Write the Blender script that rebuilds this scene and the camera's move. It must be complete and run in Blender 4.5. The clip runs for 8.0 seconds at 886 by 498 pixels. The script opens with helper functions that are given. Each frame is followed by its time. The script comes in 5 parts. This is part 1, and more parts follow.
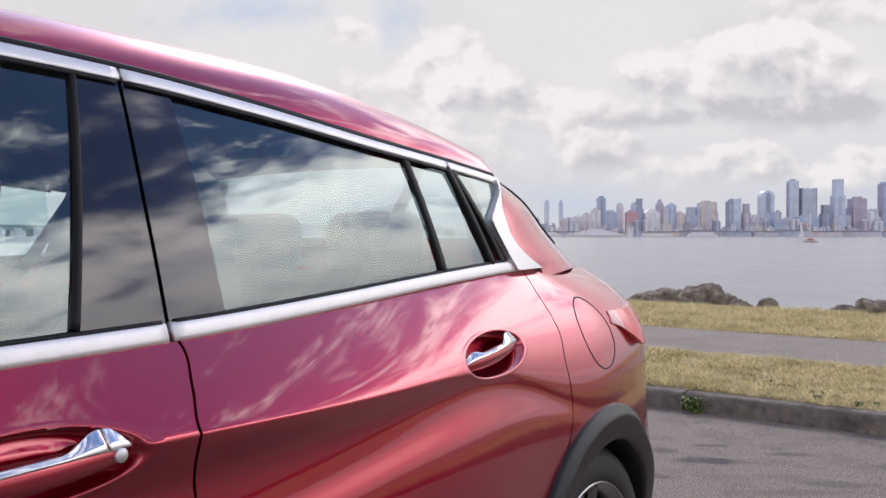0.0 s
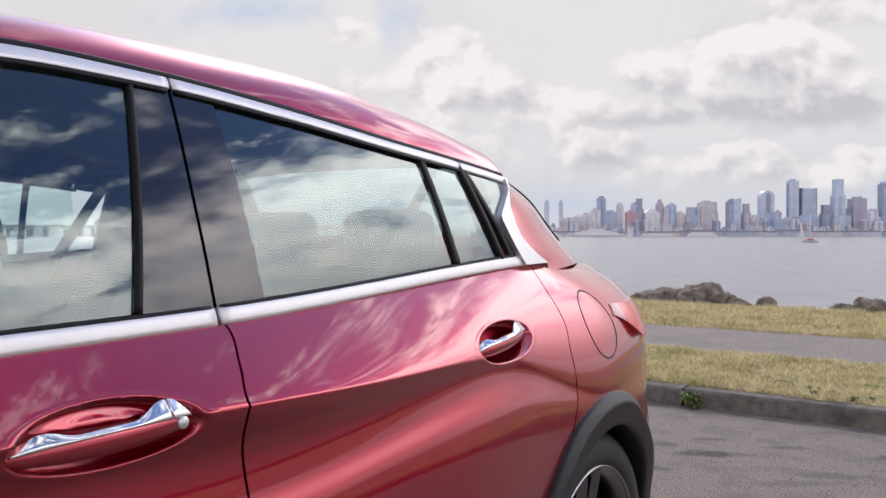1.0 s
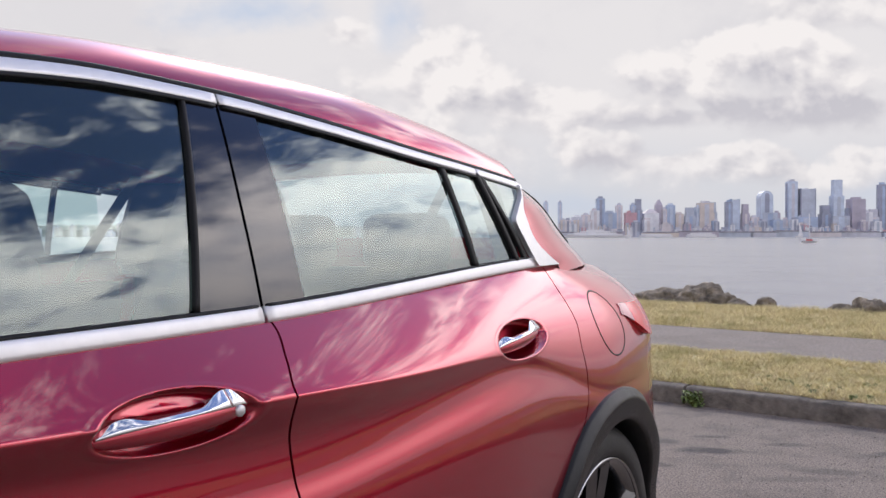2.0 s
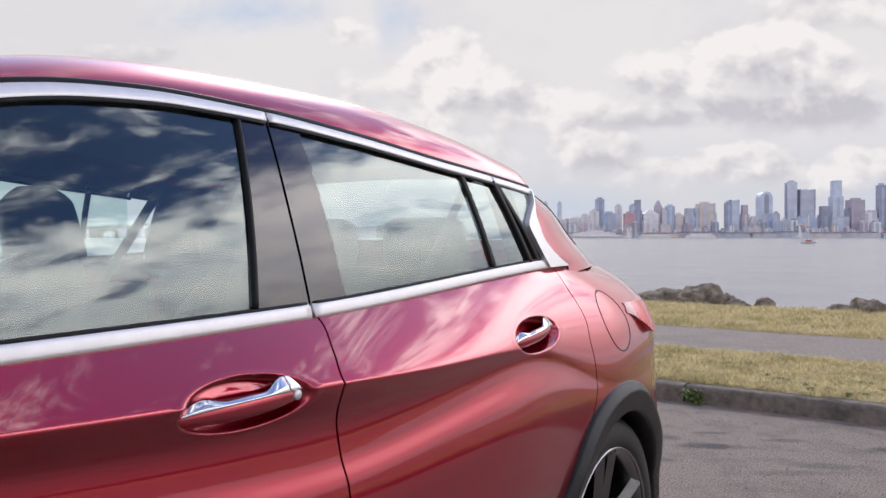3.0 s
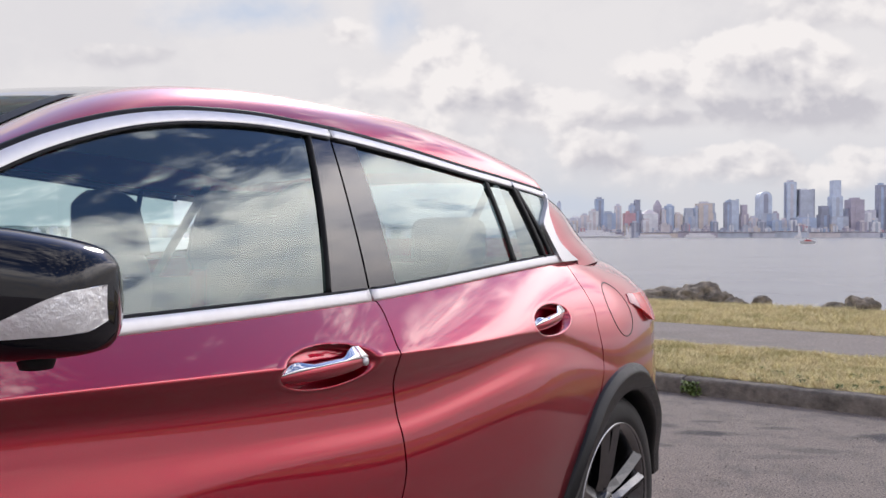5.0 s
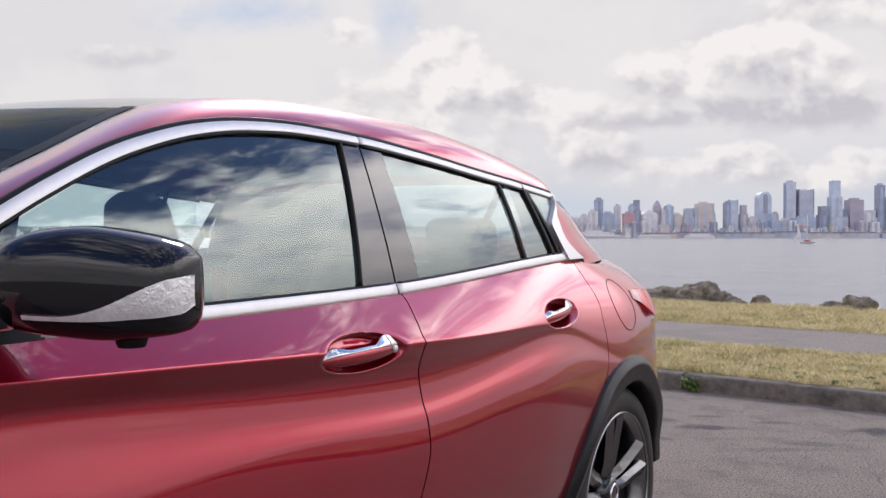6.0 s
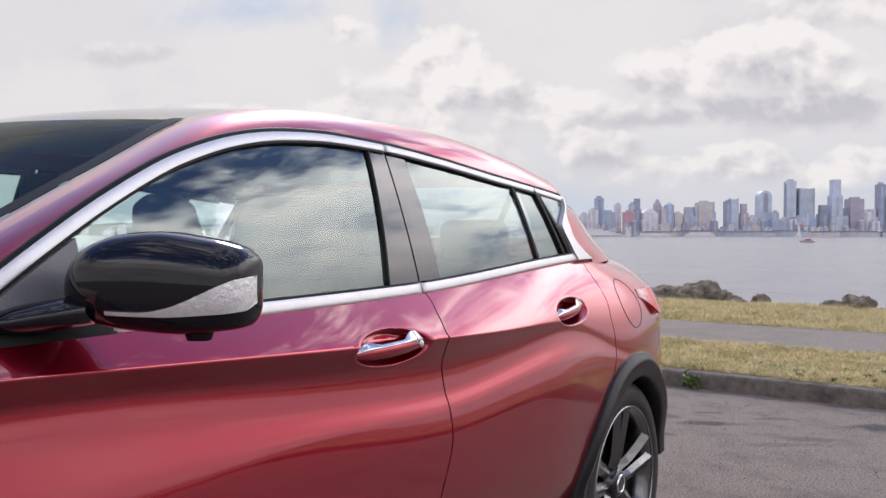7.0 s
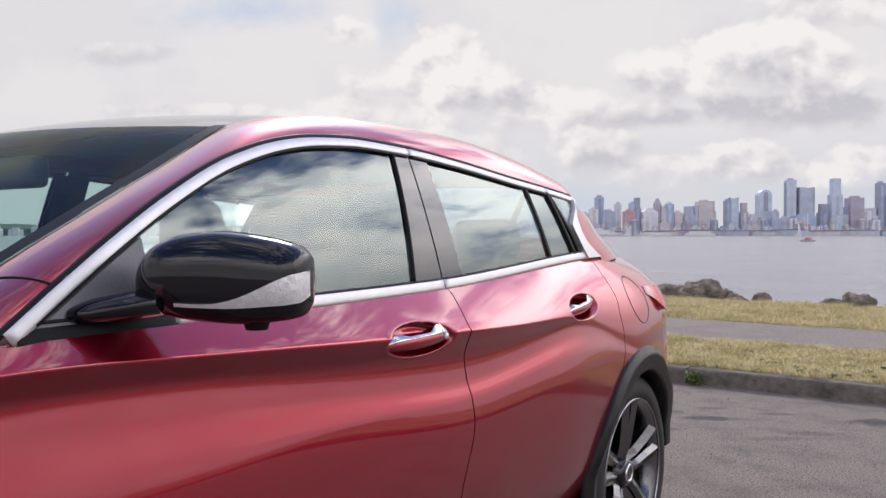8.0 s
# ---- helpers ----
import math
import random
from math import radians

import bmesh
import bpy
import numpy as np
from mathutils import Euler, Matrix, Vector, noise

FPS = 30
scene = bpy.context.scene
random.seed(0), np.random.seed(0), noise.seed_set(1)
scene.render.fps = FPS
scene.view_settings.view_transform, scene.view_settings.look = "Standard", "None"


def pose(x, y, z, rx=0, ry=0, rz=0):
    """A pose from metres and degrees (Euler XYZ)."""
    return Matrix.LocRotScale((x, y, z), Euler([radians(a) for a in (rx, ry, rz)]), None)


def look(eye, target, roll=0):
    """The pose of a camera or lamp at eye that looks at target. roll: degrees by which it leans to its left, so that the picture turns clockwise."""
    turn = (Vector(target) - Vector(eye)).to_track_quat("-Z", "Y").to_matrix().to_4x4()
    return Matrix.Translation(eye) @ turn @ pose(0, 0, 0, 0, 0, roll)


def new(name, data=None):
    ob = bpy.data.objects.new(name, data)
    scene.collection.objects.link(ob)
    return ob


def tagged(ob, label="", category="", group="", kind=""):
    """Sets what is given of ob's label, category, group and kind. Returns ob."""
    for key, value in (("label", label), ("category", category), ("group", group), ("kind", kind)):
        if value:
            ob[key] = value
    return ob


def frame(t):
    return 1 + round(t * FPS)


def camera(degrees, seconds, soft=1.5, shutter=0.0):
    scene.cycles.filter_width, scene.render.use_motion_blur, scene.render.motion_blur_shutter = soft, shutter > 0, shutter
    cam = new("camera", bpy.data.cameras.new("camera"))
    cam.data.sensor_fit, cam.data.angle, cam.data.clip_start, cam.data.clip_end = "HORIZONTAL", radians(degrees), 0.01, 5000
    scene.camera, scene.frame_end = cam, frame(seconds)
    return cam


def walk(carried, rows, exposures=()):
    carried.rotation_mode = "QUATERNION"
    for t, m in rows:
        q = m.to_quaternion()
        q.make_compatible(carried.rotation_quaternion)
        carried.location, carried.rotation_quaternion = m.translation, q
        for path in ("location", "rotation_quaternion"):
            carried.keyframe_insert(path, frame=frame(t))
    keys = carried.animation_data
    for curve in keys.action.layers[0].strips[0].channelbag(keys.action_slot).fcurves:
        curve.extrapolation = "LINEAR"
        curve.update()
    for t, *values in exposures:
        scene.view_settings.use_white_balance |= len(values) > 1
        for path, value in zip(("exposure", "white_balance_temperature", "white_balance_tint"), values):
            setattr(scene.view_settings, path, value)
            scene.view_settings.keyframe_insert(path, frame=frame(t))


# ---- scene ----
cam = camera(55.8, 8.0)
PATH = [
    (0, (1.679, -1.59, 1.189), (0.567, 0.072, 1.154), -0.0),
    (0.5, (1.702, -1.646, 1.183), (0.59, 0.016, 1.147), 0.0),
    (1, (1.718, -1.698, 1.181), (0.606, -0.036, 1.146), -0.0),
    (1.5, (1.726, -1.745, 1.182), (0.614, -0.083, 1.147), -0.1),
    (2, (1.735, -1.801, 1.187), (0.625, -0.138, 1.153), -0.0),
    (3.5, (1.797, -2.016, 1.194), (0.688, -0.352, 1.162), 0.0),
    (4, (1.818, -2.078, 1.193), (0.708, -0.414, 1.161), -0.0),
    (4.5, (1.843, -2.145, 1.191), (0.734, -0.481, 1.158), 0.0),
    (6, (1.914, -2.365, 1.185), (0.807, -0.7, 1.153), -0.0),
    (6.5, (1.928, -2.43, 1.191), (0.82, -0.765, 1.157), -0.0),
    (7, (1.939, -2.488, 1.194), (0.832, -0.824, 1.158), 0.1),
    (7.5, (1.949, -2.55, 1.196), (0.842, -0.885, 1.159), 0.1),
    (8, (1.959, -2.611, 1.193), (0.851, -0.946, 1.156), 0.0),
]
walk(cam, [(t, look(eye, target, roll)) for t, eye, target, roll in PATH])

# ---------------------------------------------------------------- world and sun
SUN_FROM = Vector((-0.50, 0.68, 0.54)).normalized()
EYE0, HEAD = Vector((1.8, -2.1)), radians(33.8)
GREY_CLOUD, WHITE_CLOUD = (0.63, 0.625, 0.675), (0.89, 0.83, 0.825)
GREY_HEAP, WHITE_HEAP = (0.57, 0.555, 0.605), (0.91, 0.87, 0.865)


def build_world():
    w = bpy.data.worlds.new("sky")
    scene.world = w
    w.use_nodes = True
    nt = w.node_tree
    nt.nodes.clear()
    N, L = nt.nodes.new, nt.links.new

    def val(op, a, b=None, clamp=False):
        n = N("ShaderNodeMath")
        n.operation, n.use_clamp = op, clamp
        for i, v in enumerate((a, b)):
            if v is None:
                continue
            if isinstance(v, (int, float)):
                n.inputs[i].default_value = v
            else:
                L(v, n.inputs[i])
        return n.outputs[0]

    def ramp(v, a, b, lo=0.0, hi=1.0):
        n = N("ShaderNodeMapRange")
        n.interpolation_type = "SMOOTHSTEP"
        L(v, n.inputs[0])
        for i, k in enumerate((a, b, lo, hi)):
            n.inputs[i + 1].default_value = k
        return n.outputs[0]

    tc = N("ShaderNodeTexCoord")
    sep = N("ShaderNodeSeparateXYZ")
    L(tc.outputs["Generated"], sep.inputs[0])
    sky = N("ShaderNodeTexSky")
    sky.sky_type, sky.sun_disc = "NISHITA", False
    sky.sun_elevation = math.asin(SUN_FROM.z)
    sky.sun_rotation = math.atan2(SUN_FROM.x, SUN_FROM.y)

    def field(lift):
        m = N("ShaderNodeMapping")
        L(tc.outputs["Generated"], m.inputs[0])
        m.inputs["Location"].default_value = (3.1, 1.7, lift)
        m.inputs["Scale"].default_value = (1.0, 1.0, 1.35)
        a = N("ShaderNodeTexNoise")
        a.inputs["Scale"].default_value, a.inputs["Detail"].default_value = 3.4, 9.0
        a.inputs["Roughness"].default_value, a.inputs["Distortion"].default_value = 0.60, 0.0
        L(m.outputs[0], a.inputs[0])
        warp = N("ShaderNodeVectorMath")
        warp.operation = "MULTIPLY_ADD"
        L(a.outputs["Color"], warp.inputs[0])
        warp.inputs[1].default_value = (0.12, 0.12, 0.12)
        L(m.outputs[0], warp.inputs[2])
        v = N("ShaderNodeTexVoronoi")
        v.feature = "SMOOTH_F1"
        v.inputs["Scale"].default_value, v.inputs["Smoothness"].default_value = 6.0, 0.35
        v.inputs["Detail"].default_value, v.inputs["Roughness"].default_value = 3.0, 0.55
        L(warp.outputs[0], v.inputs["Vector"])
        return val("ADD", val("MULTIPLY", a.outputs["Fac"], 0.65), val("MULTIPLY", val("SUBTRACT", 0.75, v.outputs["Distance"]), 0.50))

    d0, d1 = field(0.4), field(0.45)
    # thin streaks higher up
    m2 = N("ShaderNodeMapping")
    L(tc.outputs["Generated"], m2.inputs[0])
    m2.inputs["Rotation"].default_value = (0.2, 0.35, 0.5)
    m2.inputs["Scale"].default_value = (1.3, 2.0, 3.1)
    st = N("ShaderNodeTexNoise")
    st.inputs["Scale"].default_value, st.inputs["Detail"].default_value, st.inputs["Distortion"].default_value = 5.0, 10.0, 0.35
    st.inputs["Roughness"].default_value = 0.68
    L(m2.outputs[0], st.inputs[0])
    # clouds stand thick round the horizon, and break up into wisps overhead on one side
    low = val("ADD", ramp(sep.outputs[2], 0.42, 0.62, 1.0, 0.26), ramp(sep.outputs[2], 0.72, 0.95, 0.0, 0.25))
    dens = val("ADD", val("MULTIPLY", low, 0.92), val("ADD", val("MULTIPLY", val("SUBTRACT", st.outputs["Fac"], 0.5), 2.6), val("MULTIPLY", val("SUBTRACT", d0, 0.5), 0.5)))
    cover = ramp(dens, 0.08, 0.80)
    lit = val("ADD", val("ADD", 0.62, val("MULTIPLY", val("SUBTRACT", st.outputs["Fac"], 0.5), 1.6)), val("MULTIPLY", val("SUBTRACT", d0, d1), 2.5))

    def blend(fac, one, two):
        n = N("ShaderNodeMix")
        n.data_type, n.clamp_factor = "RGBA", True
        L(fac, n.inputs["Factor"])
        for i, v in ((6, one), (7, two)):
            if isinstance(v, tuple):
                n.inputs[i].default_value = (*v, 1)
            else:
                L(v, n.inputs[i])
        return n.outputs[2]

    cl = blend(lit, GREY_CLOUD, WHITE_CLOUD)
    # cloudy skies brighten overhead; unseen clouds towards +x +y are boosted for reflections
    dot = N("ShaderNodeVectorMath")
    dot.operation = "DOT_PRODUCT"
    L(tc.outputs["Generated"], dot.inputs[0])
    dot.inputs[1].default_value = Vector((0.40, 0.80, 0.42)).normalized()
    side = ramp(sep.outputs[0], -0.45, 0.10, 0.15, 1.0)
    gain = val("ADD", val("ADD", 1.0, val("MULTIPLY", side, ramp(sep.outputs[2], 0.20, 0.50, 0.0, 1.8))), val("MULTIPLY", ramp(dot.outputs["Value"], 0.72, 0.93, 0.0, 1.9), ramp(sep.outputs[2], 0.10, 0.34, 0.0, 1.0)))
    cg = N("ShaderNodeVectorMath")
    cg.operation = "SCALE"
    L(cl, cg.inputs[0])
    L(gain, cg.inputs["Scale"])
    sk = N("ShaderNodeMix")
    sk.data_type, sk.blend_type = "RGBA", "MULTIPLY"
    sk.inputs["Factor"].default_value = 1.0
    L(sky.outputs[0], sk.inputs[6])
    sk.inputs[7].default_value = (0.125, 0.14, 0.195, 1)
    hz = blend(ramp(sep.outputs[2], 0.02, 0.45, 0.9, 0.0), sk.outputs[2], (0.68, 0.68, 0.74))
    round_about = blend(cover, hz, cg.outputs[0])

    # the heaped clouds over the bay: flat coordinates on a plane that stands across the bay
    def along(vec):
        n = N("ShaderNodeVectorMath")
        n.operation = "DOT_PRODUCT"
        L(tc.outputs["Generated"], n.inputs[0])
        n.inputs[1].default_value = vec
        return n.outputs["Value"]

    ahead = along((-math.sin(HEAD), math.cos(HEAD), 0))
    safe = val("MAXIMUM", ahead, 0.05)
    u, v = val("DIVIDE", along((math.cos(HEAD), math.sin(HEAD), 0)), safe), val("DIVIDE", sep.outputs[2], safe)

    def puff(du, dv):
        """Round billows, by noise and small cells."""
        at = N("ShaderNodeCombineXYZ")
        L(val("ADD", u, du), at.inputs[0])
        L(val("MULTIPLY", val("ADD", v, dv), 1.25), at.inputs[1])
        big = N("ShaderNodeTexNoise")
        big.inputs["Scale"].default_value, big.inputs["Detail"].default_value, big.inputs["Roughness"].default_value = 5.5, 10.0, 0.56
        L(at.outputs[0], big.inputs[0])
        bend = N("ShaderNodeVectorMath")
        bend.operation = "MULTIPLY_ADD"
        L(big.outputs["Color"], bend.inputs[0])
        bend.inputs[1].default_value = (0.07, 0.07, 0.0)
        L(at.outputs[0], bend.inputs[2])
        cell = N("ShaderNodeTexVoronoi")
        cell.feature = "SMOOTH_F1"
        cell.inputs["Scale"].default_value, cell.inputs["Smoothness"].default_value = 12.0, 0.55
        cell.inputs["Detail"].default_value, cell.inputs["Roughness"].default_value = 3.0, 0.55
        L(bend.outputs[0], cell.inputs["Vector"])
        return big.outputs["Fac"], val("SUBTRACT", 0.42, cell.outputs["Distance"])

    (n0, b0), (n1, b1) = puff(0.0, 0.0), puff(-0.012, 0.016)
    rugged = val("ADD", val("MULTIPLY", val("SUBTRACT", n0, 0.45), 1.7), val("MULTIPLY", b0, 0.6))
    relief = val("ADD", val("MULTIPLY", val("SUBTRACT", n0, n1), 3.2), val("MULTIPLY", val("SUBTRACT", b0, b1), 1.5))
    # a pale veil with faint blue gaps behind the heaps
    veil = blend(ramp(v, 0.02, 0.17), (0.65, 0.665, 0.72), (0.80, 0.775, 0.79))
    veil = blend(val("MULTIPLY", ramp(n0, 0.42, 0.62), 0.55), veil, (0.70, 0.685, 0.72))
    for cu, cv, ru, rv, deep in ((-0.22, 0.262, 0.15, 0.035, 0.75), (-0.06, 0.255, 0.04, 0.06, 0.65), (0.55, 0.05, 0.10, 0.05, 0.4), (0.16, 0.035, 0.10, 0.03, 0.35)):
        far = val("SQRT", val("ADD", val("POWER", val("DIVIDE", val("SUBTRACT", u, cu), ru), 2.0), val("POWER", val("DIVIDE", val("SUBTRACT", v, cv), rv), 2.0)))
        veil = blend(ramp(val("SUBTRACT", far, rugged), 0.2, 1.3, deep, 0.0), veil, (0.50, 0.60, 0.78))
    bay = veil
    # heaps: place, half width, half height, how solid, how white at the base and at the top
    for cu, cv, ru, rv, solid, base_lit, top_lit in (
            (-0.375, 0.210, 0.095, 0.020, 0.5, 0.15, 0.40), (-0.30, 0.14, 0.20, 0.022, 0.6, 0.5, 0.9), (0.32, 0.080, 0.34, 0.040, 0.8, 0.30, 0.85),
            (0.48, 0.262, 0.16, 0.045, 0.8, 0.35, 0.9), (-0.115, 0.235, 0.075, 0.045, 0.9, 0.5, 1.05), (0.44, 0.195, 0.155, 0.080, 1.0, 0.0, 1.15),
            (0.43, 0.143, 0.20, 0.036, 0.9, -0.20, 0.25), (0.13, 0.150, 0.14, 0.060, 0.9, 0.25, 0.75), (-0.11, 0.130, 0.15, 0.050, 0.85, 0.45, 1.0),
            (0.0, 0.170, 0.155, 0.078, 1.0, 0.35, 1.2), (0.27, 0.185, 0.125, 0.072, 1.0, 0.0, 1.15), (0.26, 0.137, 0.13, 0.024, 0.8, -0.1, 0.30),
            (0.20, 0.098, 0.12, 0.032, 0.75, 0.3, 0.95), (0.275, 0.085, 0.036, 0.015, 0.65, 0.0, 0.3), (0.45, 0.068, 0.15, 0.030, 0.75, 0.3, 1.0), (0.02, 0.09, 0.20, 0.04, 0.6, 0.5, 0.9)):
        pu, pv = val("DIVIDE", val("SUBTRACT", u, cu), ru), val("DIVIDE", val("SUBTRACT", v, cv), rv)
        far = val("SUBTRACT", val("SQRT", val("ADD", val("MULTIPLY", pu, pu), val("MULTIPLY", pv, pv))), rugged)
        edge = N("ShaderNodeMapRange")
        edge.interpolation_type = "SMOOTHSTEP"
        L(far, edge.inputs[0])
        L(val("SUBTRACT", 0.84, ramp(pv, -0.6, 0.6, 0.60, 0.0)), edge.inputs[1])
        edge.inputs[2].default_value, edge.inputs[3].default_value, edge.inputs[4].default_value = 1.08, solid, 0.0
        tone = val("ADD", ramp(pv, -0.8, 0.75, base_lit, top_lit), relief)
        bay = blend(edge.outputs[0], bay, blend(tone, GREY_HEAP, WHITE_HEAP))
    mixed = blend(val("MULTIPLY", ramp(ahead, 0.62, 0.80), ramp(v, 0.33, 0.50, 1.0, 0.0)), round_about, bay)
    bg = N("ShaderNodeBackground")
    bg.inputs[1].default_value = 1.0
    L(mixed, bg.inputs[0])
    out = N("ShaderNodeOutputWorld")
    L(bg.outputs[0], out.inputs[0])


build_world()
sun = bpy.data.lights.new("sun", "SUN")
sun.energy, sun.angle, sun.color = 1.4, radians(11), (1.0, 0.94, 0.86)
new("sun", sun).matrix_world = look(SUN_FROM * 50, (0, 0, 0))

# ---------------------------------------------------------------- materials
def material(name, base, rough=0.5, metal=0.0, coat=0.0, vary=0.12, scale=30.0, bump=0.0, bump_scale=200.0, ior=1.5, rough_vary=0.0, stain=0.0, stain_scale=1.2,
             stain_colour=(0.02, 0.02, 0.02), random_vary=0.0, coat_rough=0.02, coat_ior=1.5, spec=0.5):
    m = bpy.data.materials.new(name)
    m.use_nodes = True
    nt = m.node_tree
    b = nt.nodes["Principled BSDF"]
    N, L = nt.nodes.new, nt.links.new
    b.inputs["Roughness"].default_value, b.inputs["Metallic"].default_value, b.inputs["IOR"].default_value = rough, metal, ior
    b.inputs["Coat Weight"].default_value, b.inputs["Coat Roughness"].default_value = coat, coat_rough
    b.inputs["Coat IOR"].default_value, b.inputs["Specular IOR Level"].default_value = coat_ior, spec
    tc = N("ShaderNodeTexCoord")

    def tex(sc, detail=6.0, r=0.6):
        t = N("ShaderNodeTexNoise")
        t.inputs["Scale"].default_value, t.inputs["Detail"].default_value, t.inputs["Roughness"].default_value = sc, detail, r
        L(tc.outputs["Object"], t.inputs[0])
        return t.outputs["Fac"]

    def mixed(fac, a, c):
        n = N("ShaderNodeMix")
        n.data_type = "RGBA"
        if isinstance(fac, float):
            n.inputs["Factor"].default_value = fac
        else:
            L(fac, n.inputs["Factor"])
        for i, v in ((6, a), (7, c)):
            if isinstance(v, tuple):
                n.inputs[i].default_value = (*v, 1)
            else:
                L(v, n.inputs[i])
        return n.outputs[2]

    wide = N("ShaderNodeMapRange")
    wide.inputs[1].default_value, wide.inputs[2].default_value = 0.3, 0.7
    L(tex(scale), wide.inputs[0])
    col = mixed(wide.outputs[0], tuple(c * (1 - vary) for c in base), tuple(min(1, c * (1 + vary)) for c in base))
    if stain:
        r = N("ShaderNodeMapRange")
        r.inputs[1].default_value, r.inputs[2].default_value, r.inputs[4].default_value = 0.48, 0.75, stain
        L(tex(stain_scale, 7.0), r.inputs[0])
        col = mixed(r.outputs[0], col, stain_colour)
    if random_vary:
        o = N("ShaderNodeObjectInfo")
        h = N("ShaderNodeHueSaturation")
        mr = N("ShaderNodeMapRange")
        mr.inputs[3].default_value, mr.inputs[4].default_value = 1 - random_vary, 1 + random_vary
        L(o.outputs["Random"], mr.inputs[0])
        L(mr.outputs[0], h.inputs["Value"])
        L(col, h.inputs["Color"])
        col = h.outputs[0]
    L(col, b.inputs["Base Color"])
    if rough_vary:
        r = N("ShaderNodeMapRange")
        r.inputs[3].default_value, r.inputs[4].default_value = max(0.02, rough - rough_vary), min(1, rough + rough_vary)
        L(tex(scale * 0.4), r.inputs[0])
        L(r.outputs[0], b.inputs["Roughness"])
    if bump:
        bp = N("ShaderNodeBump")
        bp.inputs["Strength"].default_value, bp.inputs["Distance"].default_value = 1.0, bump
        L(tex(bump_scale), bp.inputs["Height"])
        L(bp.outputs[0], b.inputs["Normal"])
    return m


def glass_material(name, tint, face_on, rough=0.0, power=4.0):
    """A thin pane: a tinted clear layer under a mirror-like one that grows towards grazing sight."""
    m = bpy.data.materials.new(name)
    m.use_nodes = True
    nt = m.node_tree
    nt.nodes.clear()
    N, L = nt.nodes.new, nt.links.new
    lw = N("ShaderNodeLayerWeight")
    lw.inputs[0].default_value = 0.5
    pw = N("ShaderNodeMath")
    pw.operation = "POWER"
    L(lw.outputs["Facing"], pw.inputs[0])
    pw.inputs[1].default_value = power
    fr = N("ShaderNodeMapRange")
    L(pw.outputs[0], fr.inputs[0])
    fr.inputs[3].default_value, fr.inputs[4].default_value = face_on, 1.0
    tr = N("ShaderNodeBsdfTransparent")
    tr.inputs[0].default_value = (*tint, 1)
    gl = N("ShaderNodeBsdfGlossy")
    gl.inputs["Roughness"].default_value = rough
    gl.inputs["Color"].default_value = (0.90, 1.0, 0.97, 1)
    mx = N("ShaderNodeMixShader")
    L(fr.outputs[0], mx.inputs[0])
    L(tr.outputs[0], mx.inputs[1])
    L(gl.outputs[0], mx.inputs[2])
    out = N("ShaderNodeOutputMaterial")
    L(mx.outputs[0], out.inputs[0])
    return m


PAINT = material("red_paint", (0.43, 0.004, 0.028), 0.33, 0.95, 1.0, 0.08, 900.0, coat_rough=0.004, coat_ior=1.84, spec=0.0)
CHROME = material("satin_chrome", (0.74, 0.73, 0.735), 0.52, 1.0, 0.0, 0.03, 60.0, rough_vary=0.05)
BRIGHT = material("bright_chrome", (0.72, 0.72, 0.73), 0.08, 1.0, 0.0, 0.02, 60.0)
GLOSS_BLACK = material("gloss_black", (0.008, 0.008, 0.012), 0.08, 0.0, 0.6, 0.1, 60.0, ior=1.5, coat_ior=1.5)
MIRROR_BLACK = material("mirror_black", (0.006, 0.006, 0.009), 0.06, 0.0, 0.0, 0.1, 60.0, ior=1.5)
TRIM_BLACK = material("trim_black", (0.010, 0.010, 0.011), 0.5, 0.0, 0.0, 0.2, 300.0, spec=0.2)
SAIL = material("sail_plastic", (0.15, 0.147, 0.16), 0.34, 0.0, 0.0, 0.15, 300.0)
CLADDING = material("cladding", (0.008, 0.008, 0.009), 0.34, 0.0, 0.0, 0.2, 300.0, bump=0.0006, bump_scale=900.0, rough_vary=0.08, spec=0.34)
RUBBER = material("tyre_rubber", (0.022, 0.021, 0.021), 0.62, 0.0, 0.0, 0.25, 40.0, bump=0.0006, bump_scale=500.0, stain=0.5, stain_scale=6.0, stain_colour=(0.05, 0.045, 0.04))
ALLOY_DARK = material("alloy_dark", (0.16, 0.16, 0.165), 0.24, 1.0, 0.6, 0.1, 60.0)
ALLOY = material("alloy_machined", (0.30, 0.30, 0.31), 0.22, 1.0, 0.0, 0.05, 300.0)
UNDER = material("underbody", (0.012, 0.012, 0.012), 0.8, 0.0, 0.0, 0.2, 20.0)
GLASS = glass_material("window_glass", (0.80, 0.92, 0.89), 0.135)
SCREEN = glass_material("windscreen_glass", (0.72, 0.86, 0.80), 0.04, power=12.0)
PRIVACY = glass_material("dark_glass", (0.40, 0.45, 0.47), 0.13)
LENS_RED = material("red_lens", (0.80, 0.015, 0.02), 0.15, 0.0, 0.35, 0.1, 40.0)
LENS_GREY = material("smoked_lens", (0.56, 0.15, 0.18), 0.15, 0.0, 0.6, 0.2, 60.0)
LENS_CLEAR = material("clear_lens", (0.95, 0.95, 0.95), 0.14, 0.5, 1.0, 0.15, 120.0, bump=0.002, bump_scale=110.0)
SEAT = material("seat_cloth", (0.022, 0.022, 0.025), 0.75, 0.0, 0.0, 0.2, 20.0)
CABIN = material("cabin_plastic", (0.03, 0.03, 0.033), 0.6, 0.0, 0.0, 0.15, 80.0)
HEADLINER = material("headliner", (0.20, 0.195, 0.19), 0.9, 0.0, 0.0, 0.1, 80.0)

